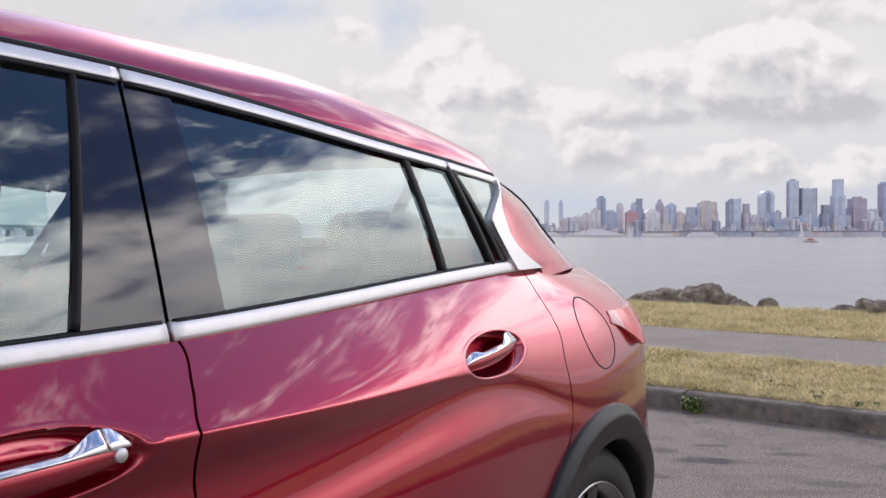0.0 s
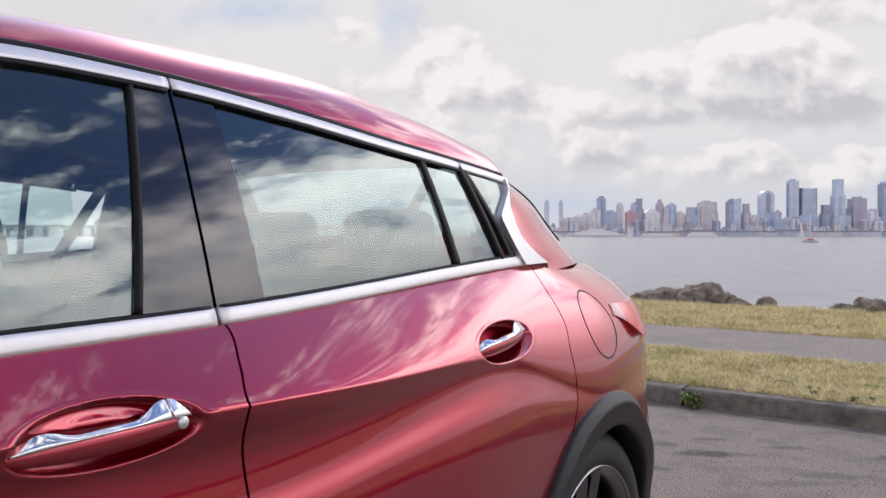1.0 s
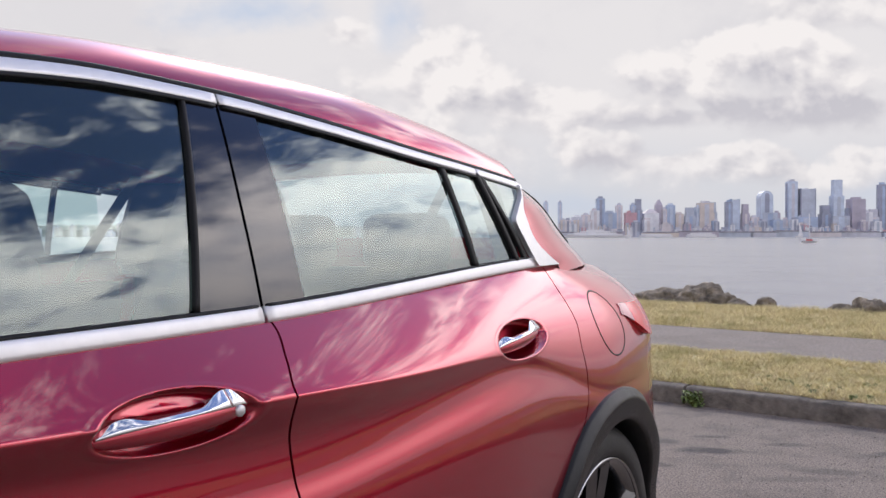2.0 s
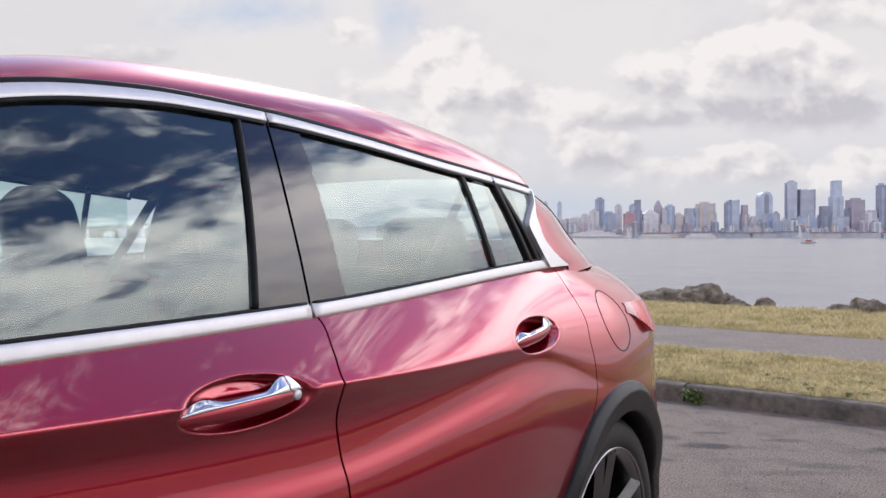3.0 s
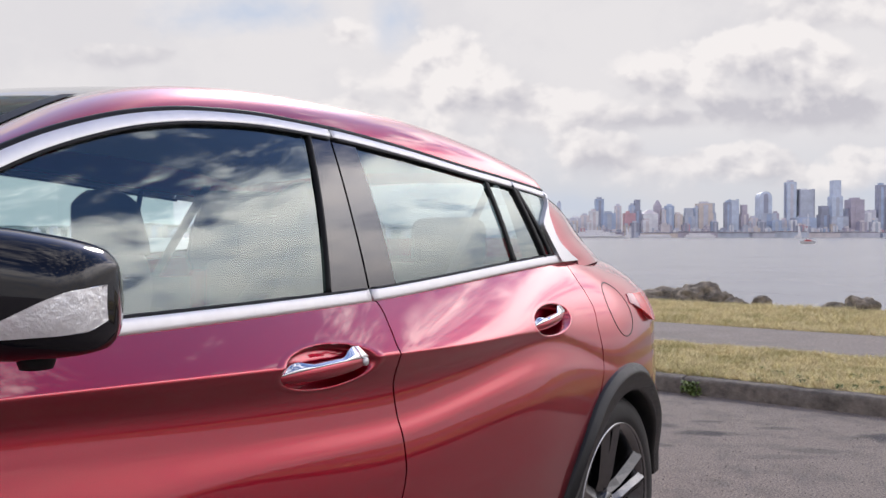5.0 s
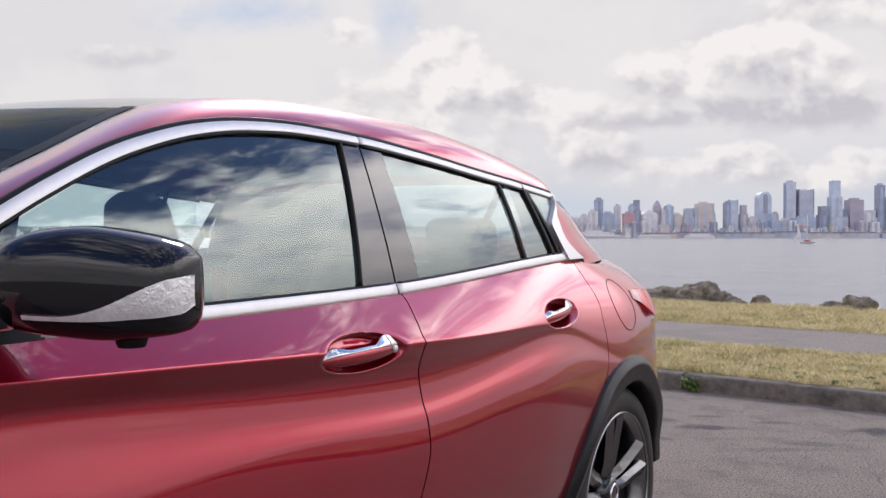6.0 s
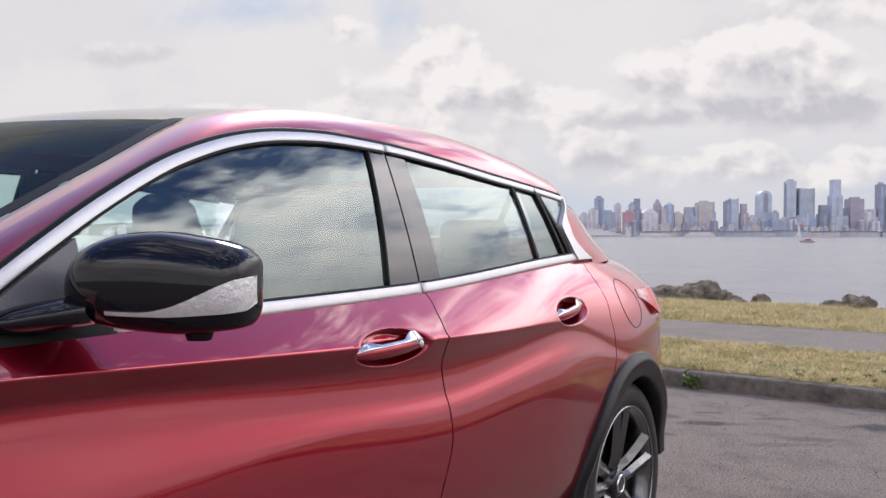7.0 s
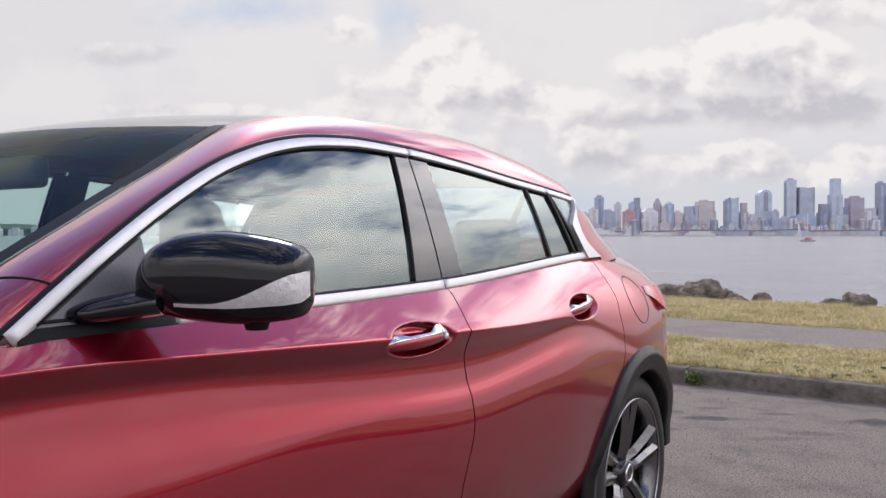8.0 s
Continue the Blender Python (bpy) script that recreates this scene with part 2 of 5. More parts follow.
# ---------------------------------------------------------------- mesh helpers
def spline(*pts):
    """A smooth curve through (a, b) pairs that never overshoots."""
    xs, ys = np.array([p[0] for p in pts], float), np.array([p[1] for p in pts], float)
    h, d = np.diff(xs), np.diff(ys) / np.diff(xs)
    m = np.zeros(len(xs))
    m[0], m[-1] = d[0], d[-1]
    for i in range(1, len(xs) - 1):
        if d[i - 1] * d[i] > 0:
            w1, w2 = 2 * h[i] + h[i - 1], h[i] + 2 * h[i - 1]
            m[i] = (w1 + w2) / (w1 / d[i - 1] + w2 / d[i])

    def at(v):
        v = min(max(v, xs[0]), xs[-1])
        i = min(int(np.searchsorted(xs, v, "right")) - 1, len(h) - 1)
        t = (v - xs[i]) / h[i]
        a, b = ys[i], ys[i + 1]
        return float(a * (1 + 2 * t) * (1 - t) ** 2 + m[i] * h[i] * t * (1 - t) ** 2 + b * t * t * (3 - 2 * t) + m[i + 1] * h[i] * t * t * (t - 1))

    return at


def flowing(sigma, *pts):
    """The same, ironed out over sigma so that highlights run on without a kink."""
    f, lo, hi, n = spline(*pts), pts[0][0], pts[-1][0], 1600
    ys = np.array([f(lo + (hi - lo) * i / n) for i in range(n + 1)])
    k = max(1, int(3 * sigma * n / (hi - lo)))
    kern = np.exp(-0.5 * (np.arange(-k, k + 1) * (hi - lo) / n / sigma) ** 2)
    first, last = 2 * ys[0] - ys[k:0:-1], 2 * ys[-1] - ys[-2:-k - 2:-1]
    ys = np.convolve(np.concatenate((first, ys, last)), kern / kern.sum(), "valid").tolist()

    def at(v):
        t = min(max((v - lo) / (hi - lo), 0.0), 1.0) * n
        i = min(int(t), n - 1)
        return ys[i] + (ys[i + 1] - ys[i]) * (t - i)

    return at


def smooth01(v):
    v = min(max(v, 0.0), 1.0)
    return v * v * (3 - 2 * v)


def part(name, bm, mat, parent=None, label="", smooth=True):
    """One mesh object out of a bmesh."""
    me = bpy.data.meshes.new(name)
    if smooth:
        for f in bm.faces:
            f.smooth = True
    bm.to_mesh(me)
    bm.free()
    me.materials.append(mat)
    ob = new(name, me)
    ob.parent = parent
    if label:
        ob["label"] = label
    return ob


def sheet(bm, rows, flip=False, keep=None, closed=False):
    """A grid of quads through rows of points."""
    vs = [[bm.verts.new(p) for p in r] for r in rows]
    for i in range(len(vs) - 1):
        n = len(vs[i])
        for j in range(n if closed else n - 1):
            k = (j + 1) % n
            q = [vs[i][j], vs[i][k], vs[i + 1][k], vs[i + 1][j]]
            if keep and not keep(sum((v.co for v in q), Vector()) / 4):
                continue
            try:
                bm.faces.new(q[::-1] if flip else q)
            except ValueError:
                pass
    return vs


def edge_return(bm, offset):
    """Folds the open border of a panel inwards, with a hard edge."""
    border = [e for e in bm.edges if len(e.link_faces) == 1]
    made = {}
    for e in border:
        f = e.link_faces[0]
        a, b = e.verts
        loop = [l for l in f.loops if l.vert in (a, b) and l.link_loop_next.vert in (a, b)][0]
        a, b = loop.vert, loop.link_loop_next.vert
        for v in (a, b):
            if v not in made:
                made[v] = (bm.verts.new(v.co), bm.verts.new(v.co + offset))
        bm.faces.new((made[b][0], made[a][0], made[a][1], made[b][1]))


def box(bm, c, s, m=None):
    """A box of the size s at c."""
    g = bmesh.ops.create_cube(bm, size=1.0, matrix=(m or Matrix()) @ Matrix.Translation(c) @ Matrix.Diagonal((*s, 1)))
    return g["verts"]


def soft_box(c, s, r=0.02, seg=2, m=None):
    bm = bmesh.new()
    box(bm, c, s, m)
    bmesh.ops.bevel(bm, geom=bm.edges[:], offset=r, segments=seg, affect="EDGES", profile=0.6)
    return bm


def tube(bm, path, radii, seg=12, up=(0, 0, 1), caps=True):
    """An elliptical tube along a path; radii: (across, upwards) per point."""
    rows = []
    for i, p in enumerate(path):
        p = Vector(p)
        t = (Vector(path[min(i + 1, len(path) - 1)]) - Vector(path[max(i - 1, 0)])).normalized()
        a = t.cross(Vector(up)).normalized()
        b = a.cross(t)
        ra, rb = radii[i] if isinstance(radii, list) else radii
        rows.append([p + a * ra * math.cos(2 * math.pi * k / seg) + b * rb * math.sin(2 * math.pi * k / seg) for k in range(seg)])
    vs = sheet(bm, rows, closed=True)
    if caps:
        bm.faces.new(vs[0][::-1])
        bm.faces.new(vs[-1])
    bmesh.ops.recalc_face_normals(bm, faces=bm.faces[:])


def lathe(bm, profile, centre, seg=48, axis="x"):
    """A turned form; profile: (along, radius) pairs along the axis."""
    rows = []
    for a, r in profile:
        row = []
        for k in range(seg):
            c, s = r * math.cos(2 * math.pi * k / seg), r * math.sin(2 * math.pi * k / seg)
            row.append(Vector(centre) + (Vector((a, c, s)) if axis == "x" else Vector((c, s, a))))
        rows.append(row)
    sheet(bm, rows, closed=True)
    bmesh.ops.recalc_face_normals(bm, faces=bm.faces[:])

# ---------------------------------------------------------------- the car: x across (its left is +x), y towards its tail, z up
REAR_AXLE, FRONT_AXLE, HUB_Z = 0.19, -2.51, 0.35
ARCH_R = 0.43
half_width = flowing(0.07, (-3.32, 0.50), (-3.15, 0.74), (-2.9, 0.88), (-2.5, 0.935), (-2.0, 0.938), (-1.3, 0.948), (-0.95, 0.952), (-0.6, 0.945), (-0.45, 0.938), (-0.3, 0.929), (-0.15, 0.927), (0.0, 0.933), (0.15, 0.937), (0.3, 0.925), (0.55, 0.885), (0.7, 0.842), (0.85, 0.765), (0.95, 0.68), (1.02, 0.57))
crease_z = flowing(0.06, (-3.32, 0.72), (-2.9, 0.90), (-2.5, 0.985), (-2.05, 1.018), (-1.69, 1.002), (-1.26, 0.98), (-0.945, 0.969), (-0.7, 0.960), (-0.45, 0.957), (-0.3, 0.945), (-0.15, 0.905), (0.0, 0.845), (0.15, 0.80), (0.5, 0.80), (1.02, 0.80))
belt_z = flowing(0.06, (-3.32, 0.76), (-2.9, 0.945), (-2.5, 1.015), (-2.0, 1.050), (-1.44, 1.053), (-0.94, 1.060), (-0.59, 1.077), (-0.31, 1.094), (0.1, 1.112), (0.25, 1.114), (0.45, 1.104), (0.7, 1.088), (1.02, 1.03))
belt_x = flowing(0.07, (-3.32, 0.44), (-2.9, 0.76), (-2.5, 0.86), (-2.0, 0.906), (-1.44, 0.878), (-0.94, 0.854), (-0.59, 0.832), (-0.31, 0.813), (0.1, 0.785), (0.4, 0.715), (0.70, 0.655), (1.02, 0.54))
shoulder_round = flowing(0.12, (-3.3, 1.5), (-2.0, 1.05), (-1.0, 1.05), (-0.5, 1.2), (-0.2, 1.6), (0.0, 2.0), (0.25, 2.6), (0.5, 3.3), (1.0, 3.0))
hollow = flowing(0.08, (-3.3, 0.0), (-2.7, 0.008), (-2.0, 0.024), (-1.8, 0.027), (-1.4, 0.032), (-0.95, 0.030), (-0.7, 0.022), (-0.5, 0.011), (-0.35, 0.002), (-0.2, 0.0), (1.02, 0.0))
shelf_top = flowing(0.06, (-3.3, 0.66), (-2.9, 0.84), (-2.5, 0.91), (-2.05, 0.94), (-1.8, 0.930), (-1.4, 0.885), (-1.15, 0.862), (-0.95, 0.850), (-0.75, 0.862), (-0.5, 0.895), (-0.35, 0.912), (-0.2, 0.895), (0.0, 0.838), (0.15, 0.795), (1.02, 0.795))
shelf_low = flowing(0.08, (-3.3, 0.60), (-2.5, 0.74), (-1.8, 0.80), (-1.4, 0.825), (-0.95, 0.806), (-0.7, 0.825), (-0.5, 0.842), (-0.35, 0.845), (-0.2, 0.838), (0.0, 0.80), (0.15, 0.77), (1.02, 0.76))
shelf_slope = flowing(0.08, (-3.3, 0.12), (-2.0, 0.155), (-1.4, 0.225), (-0.95, 0.30), (-0.5, 0.29), (-0.2, 0.22), (0.1, 0.12), (1.02, 0.08))
HANDLES = ((-1.160, 0.968, -0.02), (-0.274, 0.972, 0.05))
BOWL_Y, BOWL_Z = 0.119, 0.0365


def flank(y, z):
    """The half width of the painted flank."""
    w, zc, zb = half_width(y), crease_z(y), belt_z(y)
    if z >= zc:
        t = min((z - zc) / (zb - zc), 1.15)
        x = w - (w - belt_x(y)) * t ** shoulder_round(y)
    else:
        h, zu, zl, k = hollow(y), min(shelf_top(y), zc - 0.006), shelf_low(y), shelf_slope(y)
        zv = zu + 0.40 * (zc - zu)
        top = h - 0.10 * (zv - zu)
        low = top - k * (zu - zl)
        x = w - spline((0.0, 0.14), (0.22, 0.095), (zl - 0.30, low + 0.004), (zl - 0.17, low - 0.010), (zl - 0.07, low - 0.38 * k * 0.07), (zl, low), (zu, top), (zv, h), (zc - 0.10 * (zc - zv), 0.10 * h), (zc, 0.0))(z)
    return x


def in_bowl(y, z):
    """How far out from a handle's middle, 1 at the rim of the pressing behind it."""
    return min(math.hypot((y - hy) / BOWL_Y, (z - hz - tilt * (y - hy)) / BOWL_Z) for hy, hz, tilt in HANDLES)


def glasshouse(y, z):
    """The half width of the side windows."""
    x = 1.2095 - 0.045 * y - 0.375 * z + 0.010 * (1 - ((z - 1.235) / 0.165) ** 2)
    return x - 0.30 * max(0.0, y - 0.05) ** 1.6


rail_z = flowing(0.02, (-2.06, 1.045), (-1.946, 1.122), (-1.835, 1.192), (-1.706, 1.264), (-1.554, 1.333), (-1.383, 1.382), (-1.27, 1.399), (-1.104, 1.409), (-0.924, 1.406), (-0.703, 1.392), (-0.384, 1.362), (-0.152, 1.342), (0.067, 1.319), (0.3, 1.28))
edge_x = flowing(0.05, (-2.06, 0.76), (-1.94, 0.745), (-1.75, 0.715), (-1.53, 0.665), (-1.35, 0.605), (-1.1, 0.575), (-0.5, 0.555), (0.05, 0.54))
edge_z = flowing(0.05, (-2.06, 1.085), (-1.94, 1.158), (-1.84, 1.21), (-1.74, 1.263), (-1.62, 1.321), (-1.5, 1.382), (-1.40, 1.422), (-1.25, 1.456), (-1.0, 1.479), (-0.6, 1.484), (-0.2, 1.451), (0.05, 1.406))
tail_x = spline((0.0, 0.54), (0.25, 0.57), (0.5, 0.60), (0.7, 0.615), (0.85, 0.635), (1.0, 0.66))
tail_y = spline((0.0, 0.05), (0.25, 0.22), (0.5, 0.39), (0.7, 0.495), (0.85, 0.555), (1.0, 0.60))
tail_z = spline((0.0, 1.405), (0.25, 1.350), (0.5, 1.280), (0.7, 1.200), (0.85, 1.145), (1.0, 1.10))
quarter_y = spline((1.112, 0.15), (1.135, 0.090), (1.17, 0.034), (1.20, 0.018), (1.24, 0.016), (1.283, 0.038), (1.319, 0.055))
quarter_in = spline((1.112, 0.01), (1.133, -0.005), (1.18, -0.032), (1.219, -0.046), (1.25, -0.012), (1.288, 0.035), (1.30, 0.04))

car = tagged(new("car"), "dark red metallic crossover car parked with its tail to the kerb", "car")


def front_split(z):
    """Where the front door ends and the rear door begins."""
    return spline((0.22, -1.03), (0.593, -1.014), (0.761, -0.955), (0.896, -0.963), (0.970, -0.978), (1.012, -0.954), (1.056, -0.930), (1.085, -0.940), (1.2, -0.938), (1.41, -0.922))(z)


rear_split = spline((0.35, -0.29), (0.55, -0.21), (0.70, -0.08), (0.774, -0.01), (0.831, 0.012), (0.92, 0.004), (0.985, 0.028), (1.05, 0.032), (1.094, 0.048), (1.12, 0.06))


def steps(a, b, n):
    return [a + (b - a) * i / n for i in range(n + 1)]


def panel(name, y0, y1, z0, z1, nu, nv, sgn, mat, label="", surf=flank, gap=0.0022, arch=None, fold=0.014, base=0.0):
    rows = []
    share = [(crease_z(y) - z0(y)) / (z1(y) - z0(y)) for y in steps(y0(0.9) + 0.02, y1(0.9) - 0.02, 12)]
    creased = surf is flank and min(share) > 0.1 and max(share) < 0.96
    vc = max(2, min(nv - 2, round(nv * sum(share) / len(share)))) / nv

    def height(y, v):
        """One row of the grid runs along the crease."""
        if not creased:
            return z0(y) * (1 - v) + z1(y) * v
        zc = crease_z(y)
        return z0(y) + (zc - z0(y)) * v / vc if v <= vc else zc + (z1(y) - zc) * (v - vc) / (1 - vc)

    for j in range(nv + 1):
        v, row = j / nv, []
        for i in range(nu + 1):
            u = i / nu
            z = z0(-1) * (1 - v) + z1(-1) * v
            for _ in range(4):
                y = (y0(z) + gap) * (1 - u) + (y1(z) - gap) * u
                z = height(y, v)
            row.append(Vector((sgn * (surf(y, z) + base), y, z)))
        rows.append(row)
    bm = bmesh.new()
    keep = None
    if arch or creased:
        keep = lambda c: all((c.y - a) ** 2 + (c.z - HUB_Z) ** 2 > ARCH_R ** 2 for a in arch or ()) and in_bowl(c.y, c.z) > 1.05
    sheet(bm, rows, sgn < 0, keep)
    if fold:
        edge_return(bm, Vector((-sgn * fold, 0, 0)))
    return part(name, bm, mat, car, label)


def ribbon(path, w, proud, sgn, surf, base=0.0):
    """A moulding with a rounded face that lies on the car's side."""
    bm, rows = bmesh.new(), []
    for i, (y, z) in enumerate(path):
        a, b = path[max(i - 1, 0)], path[min(i + 1, len(path) - 1)]
        t = Vector((b[0] - a[0], b[1] - a[1])).normalized()
        n = Vector((-t.y, t.x))
        ww = w(i / (len(path) - 1)) if callable(w) else w
        row = []
        for c, h in ((-0.5, -0.006), (-0.5, 0.2), (-0.42, 0.75), (-0.2, 0.97), (0.0, 1.0), (0.2, 0.97), (0.42, 0.75), (0.5, 0.2), (0.5, -0.006)):
            py, pz = y + n.x * c * ww, z + n.y * c * ww
            row.append(Vector((sgn * (surf(py, pz) + base + (h if h < 0 else h * proud)), py, pz)))
        rows.append(row)
    vs = sheet(bm, rows, sgn > 0)
    bm.faces.new(vs[0][::-1] if sgn < 0 else vs[0])
    bm.faces.new(vs[-1] if sgn < 0 else vs[-1][::-1])
    return bm


def rail_point(y, v, sgn):
    """Across the painted roof side, from the window moulding (0) to the roof's edge (1)."""
    ax, az, bx, bz = glasshouse(y, rail_z(y)), rail_z(y), edge_x(y), edge_z(y)
    cx, cz = ax - 0.30 * (ax - bx) * 0.9, az + 0.95 * (bz - az) + 0.006
    a, b, c = (1 - v) ** 2, 2 * v * (1 - v), v * v
    return Vector((sgn * (a * ax + b * cx + c * bx), y, a * az + b * cz + c * bz))


def body_side(sgn):
    sill = lambda y: 0.27
    belt = lambda y: belt_z(y)
    panel("front_fender", lambda z: -2.95 + 0.02 * z, lambda z: -2.13, sill, belt, 90, 60, sgn, PAINT, arch=(FRONT_AXLE,))
    fd = panel("front_door", lambda z: -2.13, front_split, lambda y: 0.30, belt, 270 if sgn > 0 else 80, 200 if sgn > 0 else 60, sgn, PAINT)
    rd = panel("rear_door", front_split, rear_split, lambda y: 0.30, belt, 250 if sgn > 0 else 70, 200 if sgn > 0 else 60, sgn, PAINT, arch=(REAR_AXLE,))
    panel("rear_quarter_panel", rear_split, lambda z: 0.62 + 0.04 * z, sill, belt, 110, 150, sgn, PAINT, arch=(REAR_AXLE,))
    panel("rear_bumper_corner", lambda z: 0.62 + 0.04 * z, lambda z: 1.02, sill, lambda y: belt_z(y), 40, 60, sgn, PAINT, gap=0.001)
    panel("front_bumper_corner", lambda z: -3.32, lambda z: -2.95 + 0.02 * z, sill, belt, 40, 60, sgn, PAINT, gap=0.001)
    # door handles, each in a pressed bowl with a rounded rim
    for door, (hy, hz, tilt) in ((fd, HANDLES[0]), (rd, HANDLES[1])):
        bm, rows = bmesh.new(), []
        for k, deep in ((1.16, -0.0003), (1.12, -0.0006), (1.08, -0.0008), (1.04, -0.0007), (1.01, 0.0), (0.985, 0.0015), (0.96, 0.005), (0.93, 0.011), (0.89, 0.019), (0.83, 0.027), (0.74, 0.034), (0.60, 0.039), (0.40, 0.042), (0.20, 0.043), (0.02, 0.043)):
            row = []
            for q in range(112):
                c, n = k * BOWL_Y * math.cos(2 * math.pi * q / 112), k * BOWL_Z * math.sin(2 * math.pi * q / 112)
                row.append(Vector((sgn * (flank(hy + c, hz + tilt * c + n) - deep), hy + c, hz + tilt * c + n)))
            rows.append(row)
        sheet(bm, rows, sgn > 0, closed=True)
        part("handle_bowl", bm, PAINT, door, "pressed bowl behind the door handle")
        ss = steps(0, 1, 40)
        path, rad = [], []
        for s in ss:
            y = hy - 0.113 + 0.220 * s
            path.append((sgn * (flank(y, hz) - 0.020 + 0.016 * math.sin(math.pi * s) ** 0.6), y, hz + tilt * (y - hy) - 0.0075 + 0.0105 * s))
            e = max(0.3, math.sin(math.pi * min(max(s, 0.02), 0.98)) ** 0.3)
            rad.append((0.010 * e, 0.0150 * e))
        bm = bmesh.new()
        tube(bm, path, rad, 20)
        part("handle_grip", bm, PAINT, door, "body-coloured door handle grip")
        # the chrome blade on top of the grip flares at its fore end and widens towards its end piece
        for name, s0, s1, label in (("handle_strip", 0.02, 0.835, "bright chrome strip on the door handle"), ("handle_end", 0.845, 0.995, "bright chrome end of the door handle")):
            bm, rows = bmesh.new(), []
            for s in steps(s0, s1, 48 if s1 < 0.9 else 16):
                i = min(int(s * 40), 39)
                x, y, z = (path[i][j] + (path[i + 1][j] - path[i][j]) * (s * 40 - i) for j in range(3))
                rb = rad[i][1] + (rad[i + 1][1] - rad[i][1]) * (s * 40 - i)
                h = 0.0048 + 0.0080 * smooth01(s / 0.16) * (1 - smooth01((s - 0.17) / 0.16)) + 0.0145 * smooth01((s - 0.60) / 0.22) * (1 - 0.55 * smooth01((s - 0.86) / 0.14))
                foot, lean = z + 0.62 * rb, 0.75
                rows.append([Vector((x + sgn * 0.0085, y, foot - 0.0015)), Vector((x + sgn * 0.0098, y, foot + 0.001)), Vector((x + sgn * (0.0092 - 0.3 * lean * h), y, foot + 0.4 * h)),
                             Vector((x + sgn * (0.0088 - lean * h), y, foot + 0.94 * h)), Vector((x + sgn * (0.0078 - lean * h), y, foot + h)), Vector((x + sgn * (0.0045 - lean * h), y, foot + 0.9 * h)), Vector((x - sgn * 0.002, y, foot - 0.002))])
            vs = sheet(bm, rows, closed=True)
            bm.faces.new(vs[0])
            bm.faces.new(vs[-1])
            bmesh.ops.recalc_face_normals(bm, faces=bm.faces[:])
            part(name, bm, BRIGHT, door, label)
        if door is fd and sgn > 0:
            bm = bmesh.new()
            p = path[36]
            lathe(bm, [(0.0, 0.0075), (0.0105, 0.0075), (0.0118, 0.0064), (0.0120, 0.0001)], (p[0], p[1], p[2] - 0.001), 20)
            part("key_lock", bm, CHROME, door, "round silver key lock")
    # mouldings along the windows
    part("belt_moulding", ribbon([(y, belt_z(y) + 0.011) for y in steps(-1.76, -0.945, 50)], 0.0235, 0.0035, sgn, glasshouse), CHROME, car, "satin chrome belt moulding")
    part("belt_moulding", ribbon([(y, belt_z(y) + 0.011) for y in steps(-0.937, 0.13, 50)], 0.0235, 0.0035, sgn, glasshouse), CHROME, car)
    rise = lambda y: rail_z(y) - 0.010
    front_arc = [(y, rise(y)) for y in steps(-2.03, -0.925, 90)]
    part("window_surround", ribbon(front_arc, lambda u: 0.024 - 0.006 * u, 0.0035, sgn, glasshouse), CHROME, car, "satin chrome window surround")
    part("window_surround", ribbon([(y, rise(y)) for y in steps(-0.919, -0.155, 60)], 0.018, 0.0035, sgn, glasshouse), CHROME, car)
    part("window_surround", ribbon([(y, rise(y)) for y in steps(-0.151, 0.062, 20)], 0.018, 0.0035, sgn, glasshouse), CHROME, car)
    panel("quarter_moulding", quarter_in, quarter_y, lambda y: 1.112, lambda y: 1.312, 10, 40, sgn, CHROME, surf=glasshouse, base=0.010, gap=0.0)
    # black trim at the middle post and the mirror's foot
    top = lambda y: rail_z(y) - 0.018
    bot = lambda y: belt_z(y) + 0.022
    post_a = spline((1.07, -1.068), (1.40, -0.990)) if sgn > 0 else spline((1.07, -0.990), (1.40, -0.965))
    panel("post_trim", post_a, front_split, bot, top, 10, 40, sgn, GLOSS_BLACK, "gloss black trim of the middle post", surf=glasshouse, base=-0.002, gap=0.003)
    panel("post_trim", front_split, lambda z: -0.842, bot, top, 10, 40, sgn, GLOSS_BLACK, surf=glasshouse, base=-0.002, gap=0.003)
    panel("mirror_sail", lambda z: -1.995, lambda z: -1.79, lambda y: belt_z(y) + 0.004, lambda y: max(top(y) - 0.012, bot(y) + 0.002), 16, 14, sgn, SAIL, "matt black mirror foot panel", surf=glasshouse, base=-0.001)
    # panes
    front_top = lambda y: rail_z(y) - 0.030 + 0.010 * smooth01((y + 1.8) / 0.5)
    panel("front_door_glass", lambda z: -1.79, post_a, bot, front_top, 60, 40, sgn, GLASS, surf=glasshouse, base=-0.006, fold=0, gap=0)
    div = spline((1.10, -0.286), (1.37, -0.312))
    panel("rear_door_glass", lambda z: -0.842, div, bot, top, 50, 40, sgn, GLASS, surf=glasshouse, base=-0.006, fold=0, gap=0)
    bar = spline((1.10, -0.080), (1.33, -0.160))
    panel("rear_vent_glass", lambda z: div(z) + 0.018, bar, bot, top, 16, 40, sgn, GLASS, surf=glasshouse, base=-0.006, fold=0, gap=0)
    if sgn < 0:
        bar = lambda z: 0.0
    bar2 = spline((1.10, -0.020), (1.133, -0.028), (1.33, -0.128))
    if sgn > 0:
        panel("quarter_glass", bar2, quarter_in, lambda y: 1.136, lambda y: top(y) + 0.002, 12, 40, sgn, PRIVACY, surf=glasshouse, base=-0.003, fold=0, gap=0)
